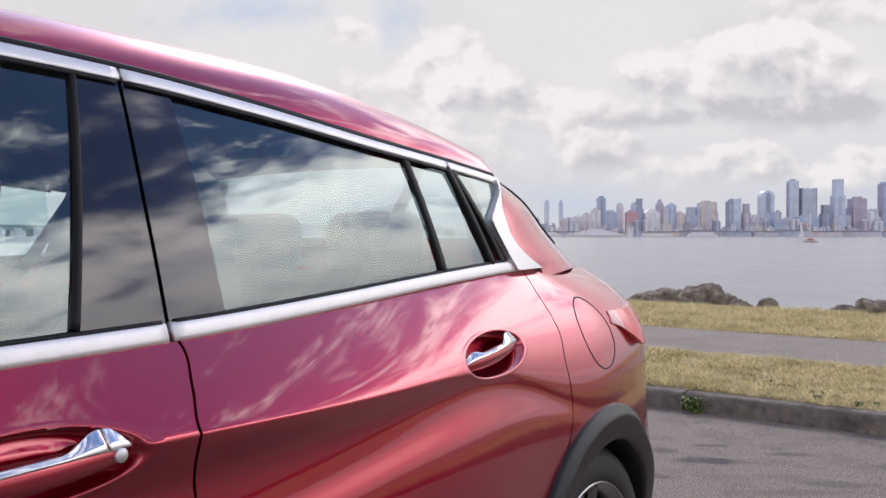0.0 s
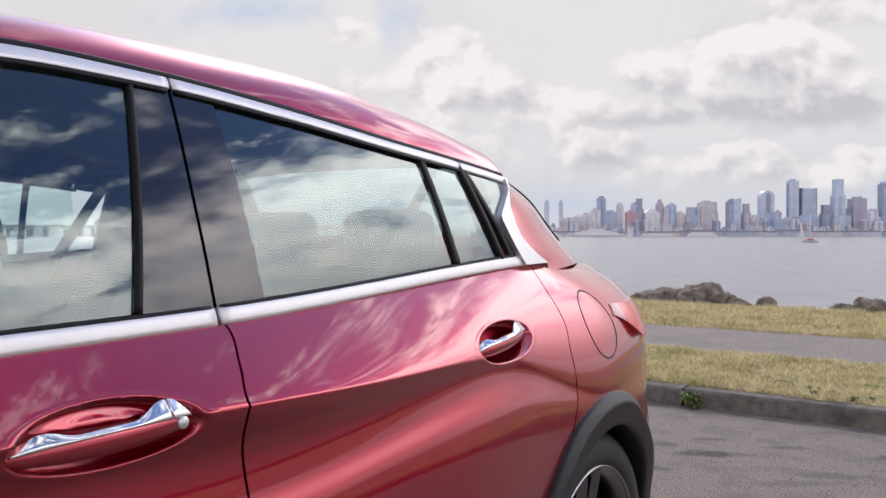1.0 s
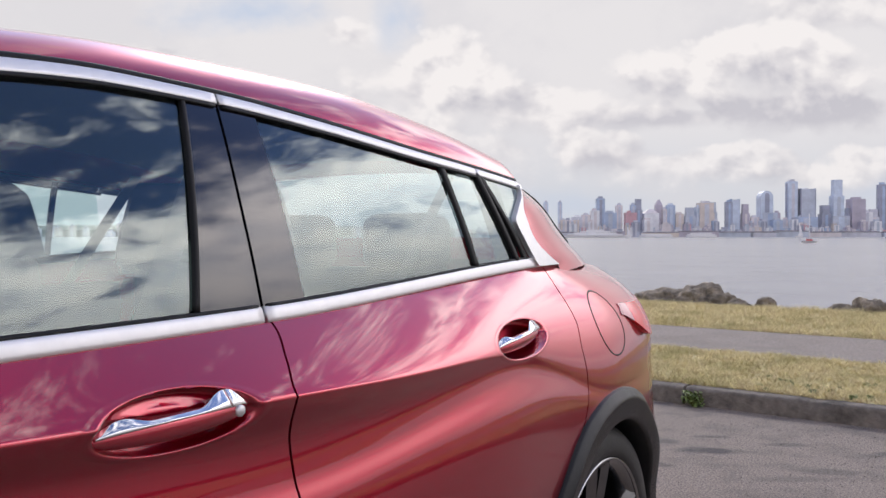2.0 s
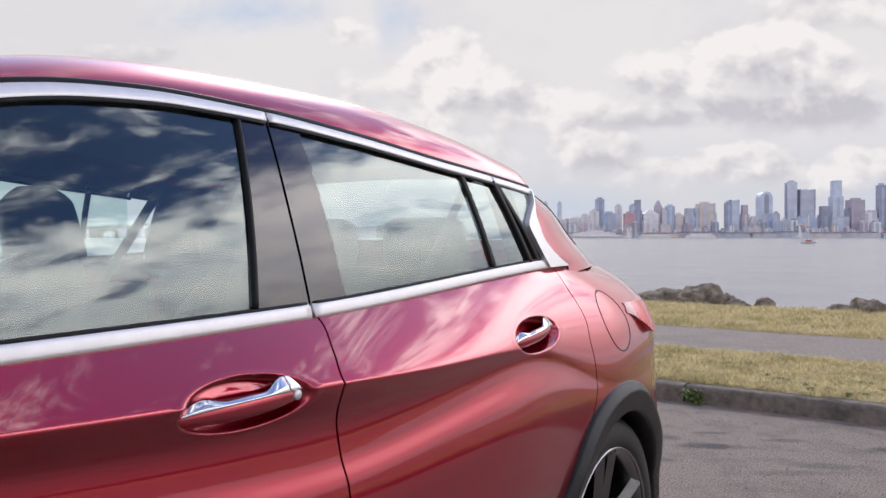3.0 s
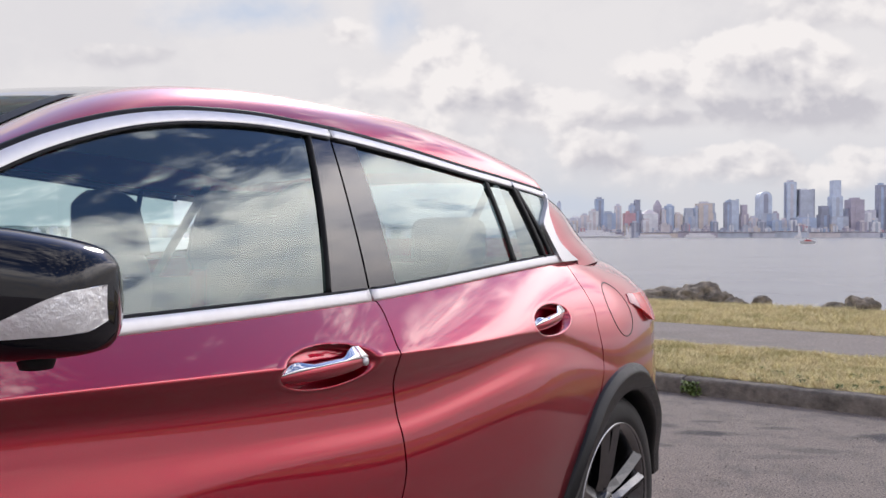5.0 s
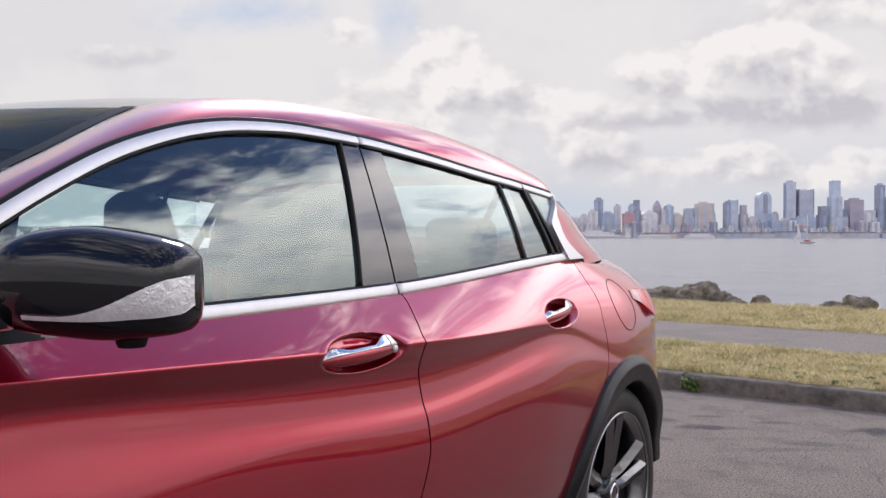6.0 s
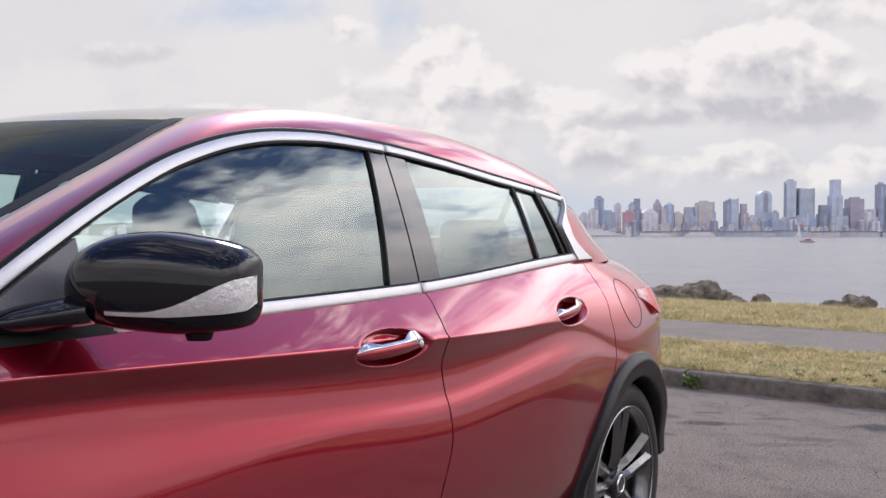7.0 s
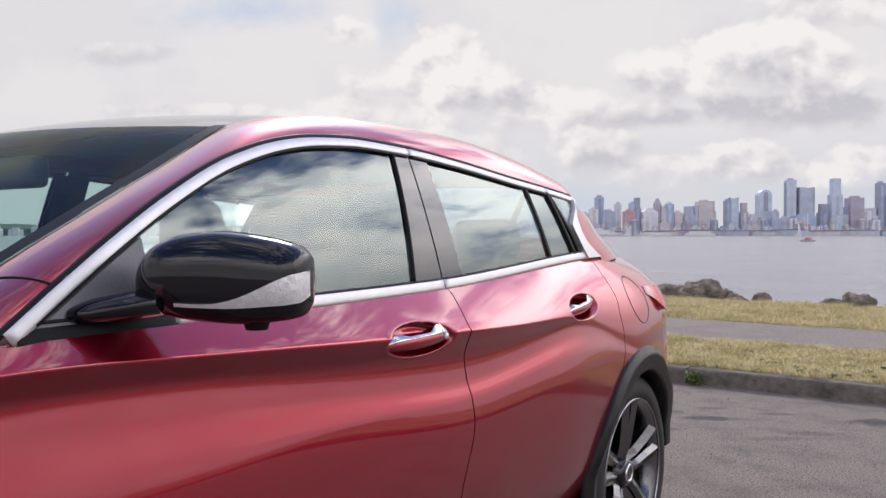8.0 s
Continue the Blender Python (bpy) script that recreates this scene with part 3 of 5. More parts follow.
    # seals and bars
    for path, w, pr in (([(post_a(z) + 0.002, z) for z in steps(1.085, 1.392, 30)], 0.008, 0.003),
                        ([(div(z) + 0.009, z) for z in steps(1.12, 1.352, 24)], 0.018, 0.003),
                        ([(bar(z) + 0.008, z) for z in steps(1.128, 1.330, 24)], 0.018, 0.005),
                        ([(bar2(z) - 0.008, z) for z in steps(1.128, 1.326, 24)], 0.018, 0.003),
                        ([(y, rail_z(y) - 0.021) for y in steps(-1.99, -0.93, 70)], 0.008, 0.004),
                        ([(y, rail_z(y) - 0.021) for y in steps(-0.915, -0.14, 50)], 0.008, 0.004),
                        ([(y, rail_z(y) + 0.003) for y in steps(-2.05, 0.05, 120)], 0.009, 0.003),
                        ([(y, belt_z(y) + 0.002) for y in steps(-2.02, -1.755, 20)], 0.030, 0.004),
                        ([(y, belt_z(y) + 0.024) for y in steps(-1.99, -0.95, 60)], 0.005, 0.003),
                        ([(y, belt_z(y) + 0.024) for y in steps(-0.93, -0.02, 60)], 0.005, 0.003)):
        if sgn < 0 and -0.2 < path[0][0] and path[-1][0] < 0.04:
            continue
        part("window_seal", ribbon(path, w, pr, sgn, glasshouse, -0.001), TRIM_BLACK, car, "black rubber window seal")
    # painted roof side and rear post
    bm, rows = bmesh.new(), [[rail_point(y, v, sgn) for v in steps(0, 1, 20)] for y in steps(-2.06, 0.05, 120)]
    for v in steps(0, 1, 40)[1:]:
        z = 1.319 + (1.09 - 1.319) * v
        f = Vector((glasshouse(quarter_y(z), z) + 0.005 * smooth01(v * 4), quarter_y(z) + 0.002, z))
        e = Vector((tail_x(v), tail_y(v), tail_z(v)))
        c0 = Vector((f.x - 0.27 * (f.x - e.x), (f.y + e.y) / 2, f.z + 0.95 * (e.z - f.z) + 0.006))
        c1 = (f + e) / 2 + Vector((0.055, 0.0, 0.01))
        k = smooth01(v * 2.5)
        c = c0 * (1 - k) + c1 * k
        rows.append([sgn_point(f * (1 - s) ** 2 + c * 2 * s * (1 - s) + e * s * s, sgn) for s in steps(0, 1, 20)])
    sheet(bm, rows, sgn < 0)
    part("roof_side", bm, PAINT, car)
    bm = bmesh.new()
    sheet(bm, [[sgn_point(Vector((belt_x(y) + 0.002 - d, y, belt_z(y) - 0.004 + 0.1 * d)), sgn) for d in (0.0, 0.05, 0.12)] for y in steps(0.06, 1.0, 30)], sgn > 0)
    part("rear_deck_edge", bm, PAINT, car)
    bm = bmesh.new()
    tube(bm, [rail_point(-1.950 - 0.045 * v, v, sgn) for v in steps(0.12, 1.0, 10)], (0.0022, 0.0022), 6)
    part("bonnet_gap", bm, TRIM_BLACK, car, "dark gap behind the bonnet")
    # fuel flap
    if sgn > 0:
        bm, ring = bmesh.new(), []
        for k in (0.955, 0.975, 1.0, 1.02):
            row = []
            for a in range(64):
                c, q = math.cos(2 * math.pi * a / 64) * k, math.sin(2 * math.pi * a / 64) * k
                y, z = 0.220 + 0.072 * c + 0.050 * q, 0.961 - 0.044 * c + 0.068 * q
                row.append(Vector((flank(y, z) + (0.0012 if 0.97 < k < 1.01 else -0.001), y, z)))
            ring.append(row)
        sheet(bm, ring, closed=True)
        part("fuel_flap_gap", bm, TRIM_BLACK, car, "dark gap round the fuel flap")
    # wheel arches and sill cladding
    for ya in (REAR_AXLE, FRONT_AXLE):
        bm, rows = bmesh.new(), []
        for a in (steps(3, 202, 64) if ya > 0 else steps(-22, 177, 64)):
            c, s = math.cos(radians(a)), math.sin(radians(a))
            row = []
            for r, d in ((0.366, -0.10), (0.366, 0.000), (0.370, 0.008), (0.378, 0.012), (0.420, 0.022), (0.428, 0.023), (0.433, 0.016), (0.446, 0.012), (0.450, 0.006), (0.450, -0.01)):
                grow = 1 + 0.05 * (1 - max(s, 0)) * (c < 0 if ya > 0 else c > 0)
                y, z = ya + r * grow * c, HUB_Z + r * grow * s
                zz = max(z, 0.24)
                row.append(Vector((sgn * (flank(y, max(z, 0.45)) + d), y, zz)))
            rows.append(row)
        sheet(bm, rows, sgn > 0)
        part("arch_cladding", bm, CLADDING, car, "black plastic wheel arch cladding")
        bm = bmesh.new()
        lathe(bm, [(0, 0.44), (sgn * -0.33, 0.44), (sgn * -0.33, 0.001)], (sgn * 0.85, ya, HUB_Z), 40)
        part("wheel_well", bm, UNDER, car)
    panel("sill_cladding", lambda z: FRONT_AXLE + 0.42, lambda z: REAR_AXLE - 0.42, lambda y: 0.19, lambda y: 0.31, 40, 8, sgn, CLADDING, surf=lambda y, z: flank(y, 0.30) + 0.012 - 0.3 * max(0, 0.27 - z))
    # tail lamp
    swell = lambda y, z: flank(y, z) + 0.003 + 0.016 * smooth01((y - 0.34) / 0.14) * (1 - smooth01((y - 0.52) / 0.15))
    tip = spline((0.885, 0.46), (0.93, 0.40), (0.975, 0.335), (0.99, 0.35))
    low, top_z = lambda y: 0.972 - 0.070 * smooth01((y - 0.33) / 0.20), lambda y: 1.000 - 0.01 * (y - 0.34)
    panel("tail_lamp", tip, lambda z: 0.405, low, top_z, 30, 14, sgn, LENS_GREY, "smoked tail lamp cover", surf=swell, gap=0, fold=0.03)
    panel("tail_lens", lambda z: 0.406, lambda z: 0.80, low, top_z, 30, 14, sgn, LENS_RED, "red tail lamp lens", surf=swell, gap=0, fold=0.03)


def sgn_point(p, sgn):
    return Vector((p.x * sgn, p.y, p.z))


def wheel(sgn, ya):
    hub = tagged(new("wheel"), "")
    hub.parent = car
    hub.location = (sgn * 0.905, ya, HUB_Z)
    turn = Matrix.Diagonal((sgn, 1, 1, 1))
    bm = bmesh.new()
    prof = [(-0.02, 0.262), (-0.004, 0.268), (0.0, 0.285), (-0.002, 0.31), (-0.012, 0.332), (-0.028, 0.344), (-0.05, 0.349), (-0.115, 0.351), (-0.18, 0.349), (-0.205, 0.340), (-0.225, 0.315), (-0.225, 0.262)]
    lathe(bm, prof, (0, 0, 0), 96)
    for k in range(72):
        a = 2 * math.pi * k / 72
        for off in (-0.075, -0.155):
            box(bm, (off, 0, 0.3505), (0.045, 0.018, 0.006), Matrix.Rotation(a, 4, "X"))
    bm.transform(turn)
    bmesh.ops.recalc_face_normals(bm, faces=bm.faces[:])
    part("tyre", bm, RUBBER, hub, "black rubber tyre")
    bm = bmesh.new()
    lathe(bm, [(-0.215, 0.262), (-0.21, 0.235), (-0.03, 0.232), (-0.016, 0.245), (-0.006, 0.262), (-0.010, 0.268), (-0.02, 0.266)], (0, 0, 0), 96)
    lathe(bm, [(-0.11, 0.001), (-0.11, 0.17), (-0.15, 0.175), (-0.16, 0.23)], (0, 0, 0), 48)
    bm.transform(turn)
    bmesh.ops.recalc_face_normals(bm, faces=bm.faces[:])
    part("rim", bm, ALLOY_DARK, hub, "dark alloy rim")
    bm = bmesh.new()
    lathe(bm, [(-0.012, 0.258), (-0.0035, 0.2595), (-0.003, 0.263), (-0.008, 0.2655)], (0, 0, 0), 96)
    bm.transform(turn)
    part("rim_lip", bm, ALLOY, hub, "bright machined rim lip")
    for k in range(5):
        a = radians(72 * k)
        for d in (-1, 1):
            bm, rows = bmesh.new(), []
            for r, w, x, off in ((0.045, 0.018, -0.048, 0.021), (0.10, 0.022, -0.030, 0.027), (0.17, 0.024, -0.020, 0.034), (0.225, 0.026, -0.013, 0.042), (0.25, 0.030, -0.011, 0.046)):
                o = d * off
                rows.append([(x - 0.035, o - w, r), (x - 0.010, o - w, r), (x + 0.004, o - d * w * 0.25, r), (x - 0.010, o + w, r), (x - 0.035, o + w, r)])
            sheet(bm, [[Vector(p) for p in q] for q in rows], closed=True)
            bm.transform(turn @ Matrix.Rotation(a, 4, "X"))
            bmesh.ops.recalc_face_normals(bm, faces=bm.faces[:])
            part("spoke", bm, ALLOY_DARK, hub, smooth=False)
    bm = bmesh.new()
    lathe(bm, [(-0.11, 0.06), (-0.035, 0.052), (-0.028, 0.045), (-0.024, 0.033), (-0.022, 0.001)], (0, 0, 0), 32)
    bm.transform(turn)
    part("hub_cap", bm, GLOSS_BLACK, hub, "black hub cap")
    bm = bmesh.new()
    lathe(bm, [(-0.024, 0.033), (-0.0195, 0.031), (-0.0195, 0.026), (-0.0225, 0.024)], (0, 0, 0), 32)
    bm.transform(turn)
    part("hub_ring", bm, BRIGHT, hub, "bright ring on the hub cap")
    return hub


for s in (1, -1):
    body_side(s)
    wheel(s, REAR_AXLE)
    wheel(s, FRONT_AXLE)


def across(y, z, x, bow_y, bow_z, n=24):
    return [Vector((x * q, y + bow_y * (1 - q * q), z + bow_z * (1 - q * q))) for q in steps(-1, 1, n)]


def body_middle():
    bm = bmesh.new()
    ys = steps(-2.06, -1.42, 24)
    sheet(bm, [across(y, edge_z(y), edge_x(y) + 0.004, -0.14, 0.012) for y in ys])
    part("windscreen", bm, SCREEN, car, "windscreen")
    for s in (1, -1):
        bm = bmesh.new()
        sheet(bm, [[Vector((s * (edge_x(y) + 0.006 - d), y - 0.14 * (1 - ((edge_x(y) - d) / edge_x(y)) ** 2), edge_z(y) + 0.003)) for d in (0.0, 0.012, 0.028)] for y in ys], s > 0)
        part("windscreen_border", bm, TRIM_BLACK, car, "black border of the windscreen")
    bm = bmesh.new()
    sheet(bm, [across(y, edge_z(y), edge_x(y) + 0.004, -0.14 * (1 - smooth01((y + 1.42) / 0.6)), 0.012 + 0.028 * smooth01((y + 1.42) / 0.5)) for y in steps(-1.42, -0.45, 40)])
    part("glass_roof", bm, GLOSS_BLACK, car, "black glass roof panel")
    bm = bmesh.new()
    sheet(bm, [across(y, edge_z(y), edge_x(y) + 0.004, 0.04 * smooth01((y + 0.45) / 0.5), 0.040) for y in steps(-0.45, 0.05, 20)])
    part("roof_panel", bm, PAINT, car)
    for name, a, b, m in (("roof_spoiler", 0.0, 0.25, PAINT), ("rear_window", 0.25, 0.78, PRIVACY), ("tailgate_lip", 0.78, 1.0, PAINT)):
        bm = bmesh.new()
        sheet(bm, [across(tail_y(v), tail_z(v), tail_x(v), 0.04 + 0.12 * v, 0.040 * (1 - v)) for v in steps(a, b, 12)])
        part(name, bm, m, car)
    for s in (1, -1):
        bm = bmesh.new()
        tube(bm, [(s * (tail_x(v) + 0.002), tail_y(v), tail_z(v)) for v in steps(0.25, 0.80, 20)], (0.006, 0.006), 8)
        part("window_seal", bm, TRIM_BLACK, car)
    # tail, nose and bonnet
    bm = bmesh.new()
    sheet(bm, [across(1.02, z, flank(1.02, z), 0.05, 0, 20) for z in steps(0.27, 1.03, 20)], True)
    sheet(bm, [across(0.60 + 0.42 * v, 1.10 - 0.07 * v, 0.66 + (belt_x(1.02) - 0.66) * v, 0.16 - 0.11 * v, 0.0, 20) for v in steps(0, 1, 6)])
    part("tailgate", bm, PAINT, car)
    bm = bmesh.new()
    sheet(bm, [across(-3.32, z, flank(-3.32, z), -0.07, 0, 20) for z in steps(0.27, belt_z(-3.32), 16)])
    part("front_bumper", bm, PAINT, car)
    bm = soft_box((0, -3.40, 0.55), (0.75, 0.05, 0.26), 0.03)
    part("grille", bm, TRIM_BLACK, car, "black grille")
    for s in (1, -1):
        bm = soft_box((s * 0.60, -3.22, 0.70), (0.30, 0.16, 0.10), 0.03)
        part("headlamp", bm, LENS_CLEAR, car, "clear headlamp")
    bm = bmesh.new()
    sheet(bm, [across(y, belt_z(y) + 0.001, belt_x(y), -0.04, 0.045) for y in steps(-3.32, -2.0, 40)])
    part("bonnet", bm, PAINT, car)
    bm = bmesh.new()
    box(bm, (0, -1.15, 0.25), (1.40, 3.6, 0.10))
    part("underbody", bm, UNDER, car)


body_middle()


def cabin():
    bm = bmesh.new()
    for s in (1, -1):
        box(bm, (s * 0.79, -1.02, 0.65), (0.05, 1.96, 0.76))
    box(bm, (0, -0.85, 0.30), (1.6, 2.3, 0.06))
    box(bm, (0, -2.0, 0.68), (1.66, 0.05, 0.72))
    box(bm, (0, 0.42, 0.80), (1.30, 0.5, 0.5))
    part("cabin_tub", bm, CABIN, car, "dark cabin lining")
    bm = bmesh.new()
    sheet(bm, [across(y, edge_z(y) - 0.03, edge_x(y) + 0.03, 0, 0.025, 12) for y in steps(-1.36, 0.05, 20)], True)
    part("headliner", bm, HEADLINER, car, "light grey headliner")
    bm = soft_box((0, -1.88, 0.92), (1.55, 0.40, 0.24), 0.06, 3)
    part("dashboard", bm, CABIN, car, "dark dashboard")
    bm = bmesh.new()
    m = Matrix.Translation((0.38, -1.62, 0.93)) @ Matrix.Rotation(radians(-65), 4, "X")
    ring = [m @ Vector((0.18 * math.cos(a), 0.18 * math.sin(a), 0)) for a in steps(0, 2 * math.pi, 32)]
    tube(bm, ring, (0.014, 0.014), 8, caps=False)
    part("steering_wheel", bm, CABIN, car, "dark steering wheel")
    for x, back in ((0.40, 0.08), (-0.38, 0.0)):
        seat = new("front_seat")
        seat.parent = car
        part("cushion", soft_box((x, -1.24 + back, 0.52), (0.50, 0.56, 0.16), 0.05, 3), SEAT, seat)
        for name, z0, z1, prof in (("backrest", 0.50, 1.145, spline((0.0, 0.40), (0.3, 0.50), (0.7, 0.49), (0.88, 0.42), (0.97, 0.33), (1.0, 0.26))),
                                   ("headrest", 1.13, 1.325, spline((0.0, 0.32), (0.2, 0.31), (0.45, 0.29), (0.75, 0.255), (0.93, 0.19), (1.0, 0.12)))):
            bm, rows = bmesh.new(), []
            for q in steps(0, 1, 20):
                z, w = z0 + (z1 - z0) * q, prof(q) / 2
                y, deep = (-0.94 + 0.28 * (z - 0.50) / 0.645 if z < 1.14 else -0.66 - 0.03 * (z - 1.14) / 0.18), (0.075 if name == "backrest" else 0.055) * min(1.0, 0.35 + 3.2 * (1 - q))
                rows.append([Vector((x + w * math.copysign(abs(math.cos(a)) ** 0.5, math.cos(a)), y + back + deep * math.copysign(abs(math.sin(a)) ** 0.8, math.sin(a)), z)) for a in steps(0, 2 * math.pi, 28)[:-1]])
            vs = sheet(bm, rows, closed=True)
            bm.faces.new(vs[0])
            bm.faces.new(vs[-1])
            bmesh.ops.recalc_face_normals(bm, faces=bm.faces[:])
            part(name, bm, SEAT, seat)
    bench = new("rear_seat")
    bench.parent = car
    part("cushion", soft_box((0, -0.32, 0.56), (1.30, 0.48, 0.16), 0.05, 3), SEAT, bench)
    part("backrest", soft_box((0, -0.02, 0.82), (1.30, 0.14, 0.56), 0.05, 3), SEAT, bench)
    for x in (0.40, 0.0, -0.40):
        part("headrest", soft_box((x, 0.02, 1.165), (0.25, 0.12, 0.16), 0.055, 4), SEAT, bench)
    part("interior_mirror", soft_box((0.02, -1.53, 1.335), (0.24, 0.05, 0.075), 0.02, 3), CABIN, car, "black interior mirror")
    # belt straps by the middle posts
    for s in (1, -1):
        bm = bmesh.new()
        sheet(bm, [[Vector((s * (0.74 - 0.10 * v - 0.005), -0.93 - 0.10 * v + d, 1.36 - 0.42 * v)) for d in (-0.024, 0.024)] for v in steps(0, 1, 6)])
        part("belt_strap", bm, CABIN, car, "black seat belt strap")
        bm = bmesh.new()
        sheet(bm, [[Vector((s * (glasshouse(-0.95, z) - 0.035), y, z)) for y in (-0.975, -0.85)] for z in steps(1.05, 1.39, 6)], s < 0)
        part("post_lining", bm, CABIN, car)
        # lining of the rear post, with its rounded edge along the window
        bm = bmesh.new()
        fore = spline((1.07, -0.015), (1.10, -0.040), (1.14, -0.046), (1.30, -0.040), (1.325, -0.055), (1.345, -0.10))
        sheet(bm, [[Vector((s * (glasshouse(0.0, z) - 0.03 - 0.25 * t), fore(z) + t * (0.30 - fore(z)), z)) for t in steps(0, 1, 6)] for z in steps(1.05, 1.36, 24)], s < 0)
        edge_return(bm, Vector((s * 0.02, 0, 0)))
        part("rear_post_lining", bm, CABIN, car, "dark lining of the rear post")
        bm = bmesh.new()
        sheet(bm, [[Vector((s * (0.63 - 0.02 * v), -0.07 - 0.26 * v + d, 1.38 - 0.34 * v)) for d in (-0.022, 0.022)] for v in steps(0, 1, 6)])
        part("belt_strap", bm, CABIN, car)


cabin()


mirror_top = spline((0.0, 1.128), (0.04, 1.150), (0.13, 1.176), (0.32, 1.193), (0.5, 1.197), (0.75, 1.189), (0.93, 1.175), (1.0, 1.158))
mirror_bottom = spline((0.0, 1.110), (0.05, 1.090), (0.15, 1.076), (0.4, 1.064), (0.62, 1.060), (0.85, 1.065), (0.96, 1.073), (1.0, 1.092))


def mirror_point(u, a, sgn, grow=0.0):
    """On the mirror's shell: u outwards along it, a round it (90 the top, 180 the front)."""
    env = max(0.02, 1 - abs(2 * u - 1) ** (4.5 if u < 0.5 else 10)) ** 0.5
    zt, zb = mirror_top(u) + grow, mirror_bottom(u) - grow
    c, s = math.cos(radians(a)), math.sin(radians(a))
    deep = (0.042 if c > 0 else 0.062) * env + grow
    off = deep * math.copysign(abs(c) ** 0.7, c)
    x, y = 0.895 + 0.222 * u, -1.825 + 0.105 * u + 0.03 * u * u
    return Vector((sgn * (x - 0.45 * off), y + 0.89 * off, (zt + zb) / 2 + (zt - zb) / 2 * math.copysign(abs(s) ** 0.85, s)))


def door_mirror(sgn):
    m = new("door_mirror")
    m.parent = car
    bm = bmesh.new()
    vs = sheet(bm, [[mirror_point(u, a, sgn) for a in steps(0, 351, 39)] for u in steps(0, 1, 44)], closed=True)
    bm.faces.new(vs[0])
    bm.faces.new(vs[-1])
    bmesh.ops.recalc_face_normals(bm, faces=bm.faces[:])
    part("mirror_shell", bm, MIRROR_BLACK, m, "gloss black mirror shell")
    bm, rows = bmesh.new(), []
    for u in steps(0.31, 0.992, 40):
        zt, zb = mirror_top(u), mirror_bottom(u)
        lo = 0.19 + 0.04 * smooth01((u - 0.26) / 0.7)
        hi = lo + 0.040 + 0.44 * max(0.0, (u - 0.46) / 0.54) ** 1.9
        row = []
        for q in steps(lo, hi, 8):
            k = 2 * q - 1
            a = 180 - math.degrees(math.asin(math.copysign(abs(k) ** (1 / 0.85), k)))
            row.append(mirror_point(u, a, sgn, 0.0022))
        rows.append(row)
    sheet(bm, rows, sgn < 0)
    edge_return(bm, Vector((0, 0.006, 0)))
    part("indicator_lens", bm, LENS_CLEAR, m, "clear indicator lens strip")
    bm = bmesh.new()
    tube(bm, [(sgn * 0.862, -1.905, 1.078), (sgn * 0.885, -1.885, 1.082), (sgn * 0.915, -1.86, 1.088), (sgn * 0.95, -1.83, 1.095)], [(0.052, 0.018), (0.050, 0.020), (0.044, 0.021), (0.036, 0.02)], 18)
    part("mirror_foot", bm, MIRROR_BLACK, m, "gloss black mirror foot")
    bm = bmesh.new()
    lathe(bm, [(-0.012, 0.001), (-0.011, 0.016), (0.0, 0.020), (0.006, 0.020)], (sgn * 1.045, -1.735, 1.062), 20, "z")
    part("lens_pod", bm, TRIM_BLACK, m, "small black lens pod under the mirror")
    bm = bmesh.new()
    sheet(bm, [[mirror_point(u, a, sgn, 0.0015) for a in steps(-38, 38, 8)] for u in steps(0.12, 0.9, 16)], sgn < 0)
    part("mirror_glass", bm, BRIGHT, m, "mirror glass")


for s in (1, -1):
    door_mirror(s)

# ---------------------------------------------------------------- ground, shore and water
ASPHALT = material("asphalt", (0.24, 0.197, 0.163), 0.85, 0.0, 0.0, 0.75, 95.0, bump=0.0035, bump_scale=240.0, stain=0.6, stain_scale=3.4, stain_colour=(0.055, 0.050, 0.050))


def spill(m, spots):
    """Dark oil spots with ragged edges on the asphalt."""
    nt = m.node_tree
    N, L = nt.nodes.new, nt.links.new
    b = nt.nodes["Principled BSDF"]
    col = b.inputs["Base Color"].links[0].from_socket
    tc = N("ShaderNodeTexCoord")
    nz = N("ShaderNodeTexNoise")
    nz.inputs["Scale"].default_value, nz.inputs["Detail"].default_value = 9.0, 6.0
    L(tc.outputs["Object"], nz.inputs[0])
    for x, y, rx, ry, turn, deep in spots:
        mp = N("ShaderNodeMapping")
        mp.vector_type = "TEXTURE"
        mp.inputs["Location"].default_value, mp.inputs["Rotation"].default_value, mp.inputs["Scale"].default_value = (x, y, 0), (0, 0, turn), (rx, ry, 1)
        L(tc.outputs["Object"], mp.inputs[0])
        ln = N("ShaderNodeVectorMath")
        ln.operation = "LENGTH"
        L(mp.outputs[0], ln.inputs[0])
        ad = N("ShaderNodeMath")
        ad.operation = "MULTIPLY_ADD"
        L(nz.outputs["Fac"], ad.inputs[0])
        ad.inputs[1].default_value = 1.5
        L(ln.outputs["Value"], ad.inputs[2])
        mr = N("ShaderNodeMapRange")
        mr.interpolation_type = "SMOOTHSTEP"
        mr.inputs[1].default_value, mr.inputs[2].default_value, mr.inputs[3].default_value, mr.inputs[4].default_value = 1.15, 1.95, deep, 0.0
        L(ad.outputs[0], mr.inputs[0])
        mx = N("ShaderNodeMix")
        mx.data_type = "RGBA"
        L(mr.outputs[0], mx.inputs["Factor"])
        L(col, mx.inputs[6])
        mx.inputs[7].default_value = (0.028, 0.026, 0.032, 1)
        col = mx.outputs[2]
    L(col, b.inputs["Base Color"])


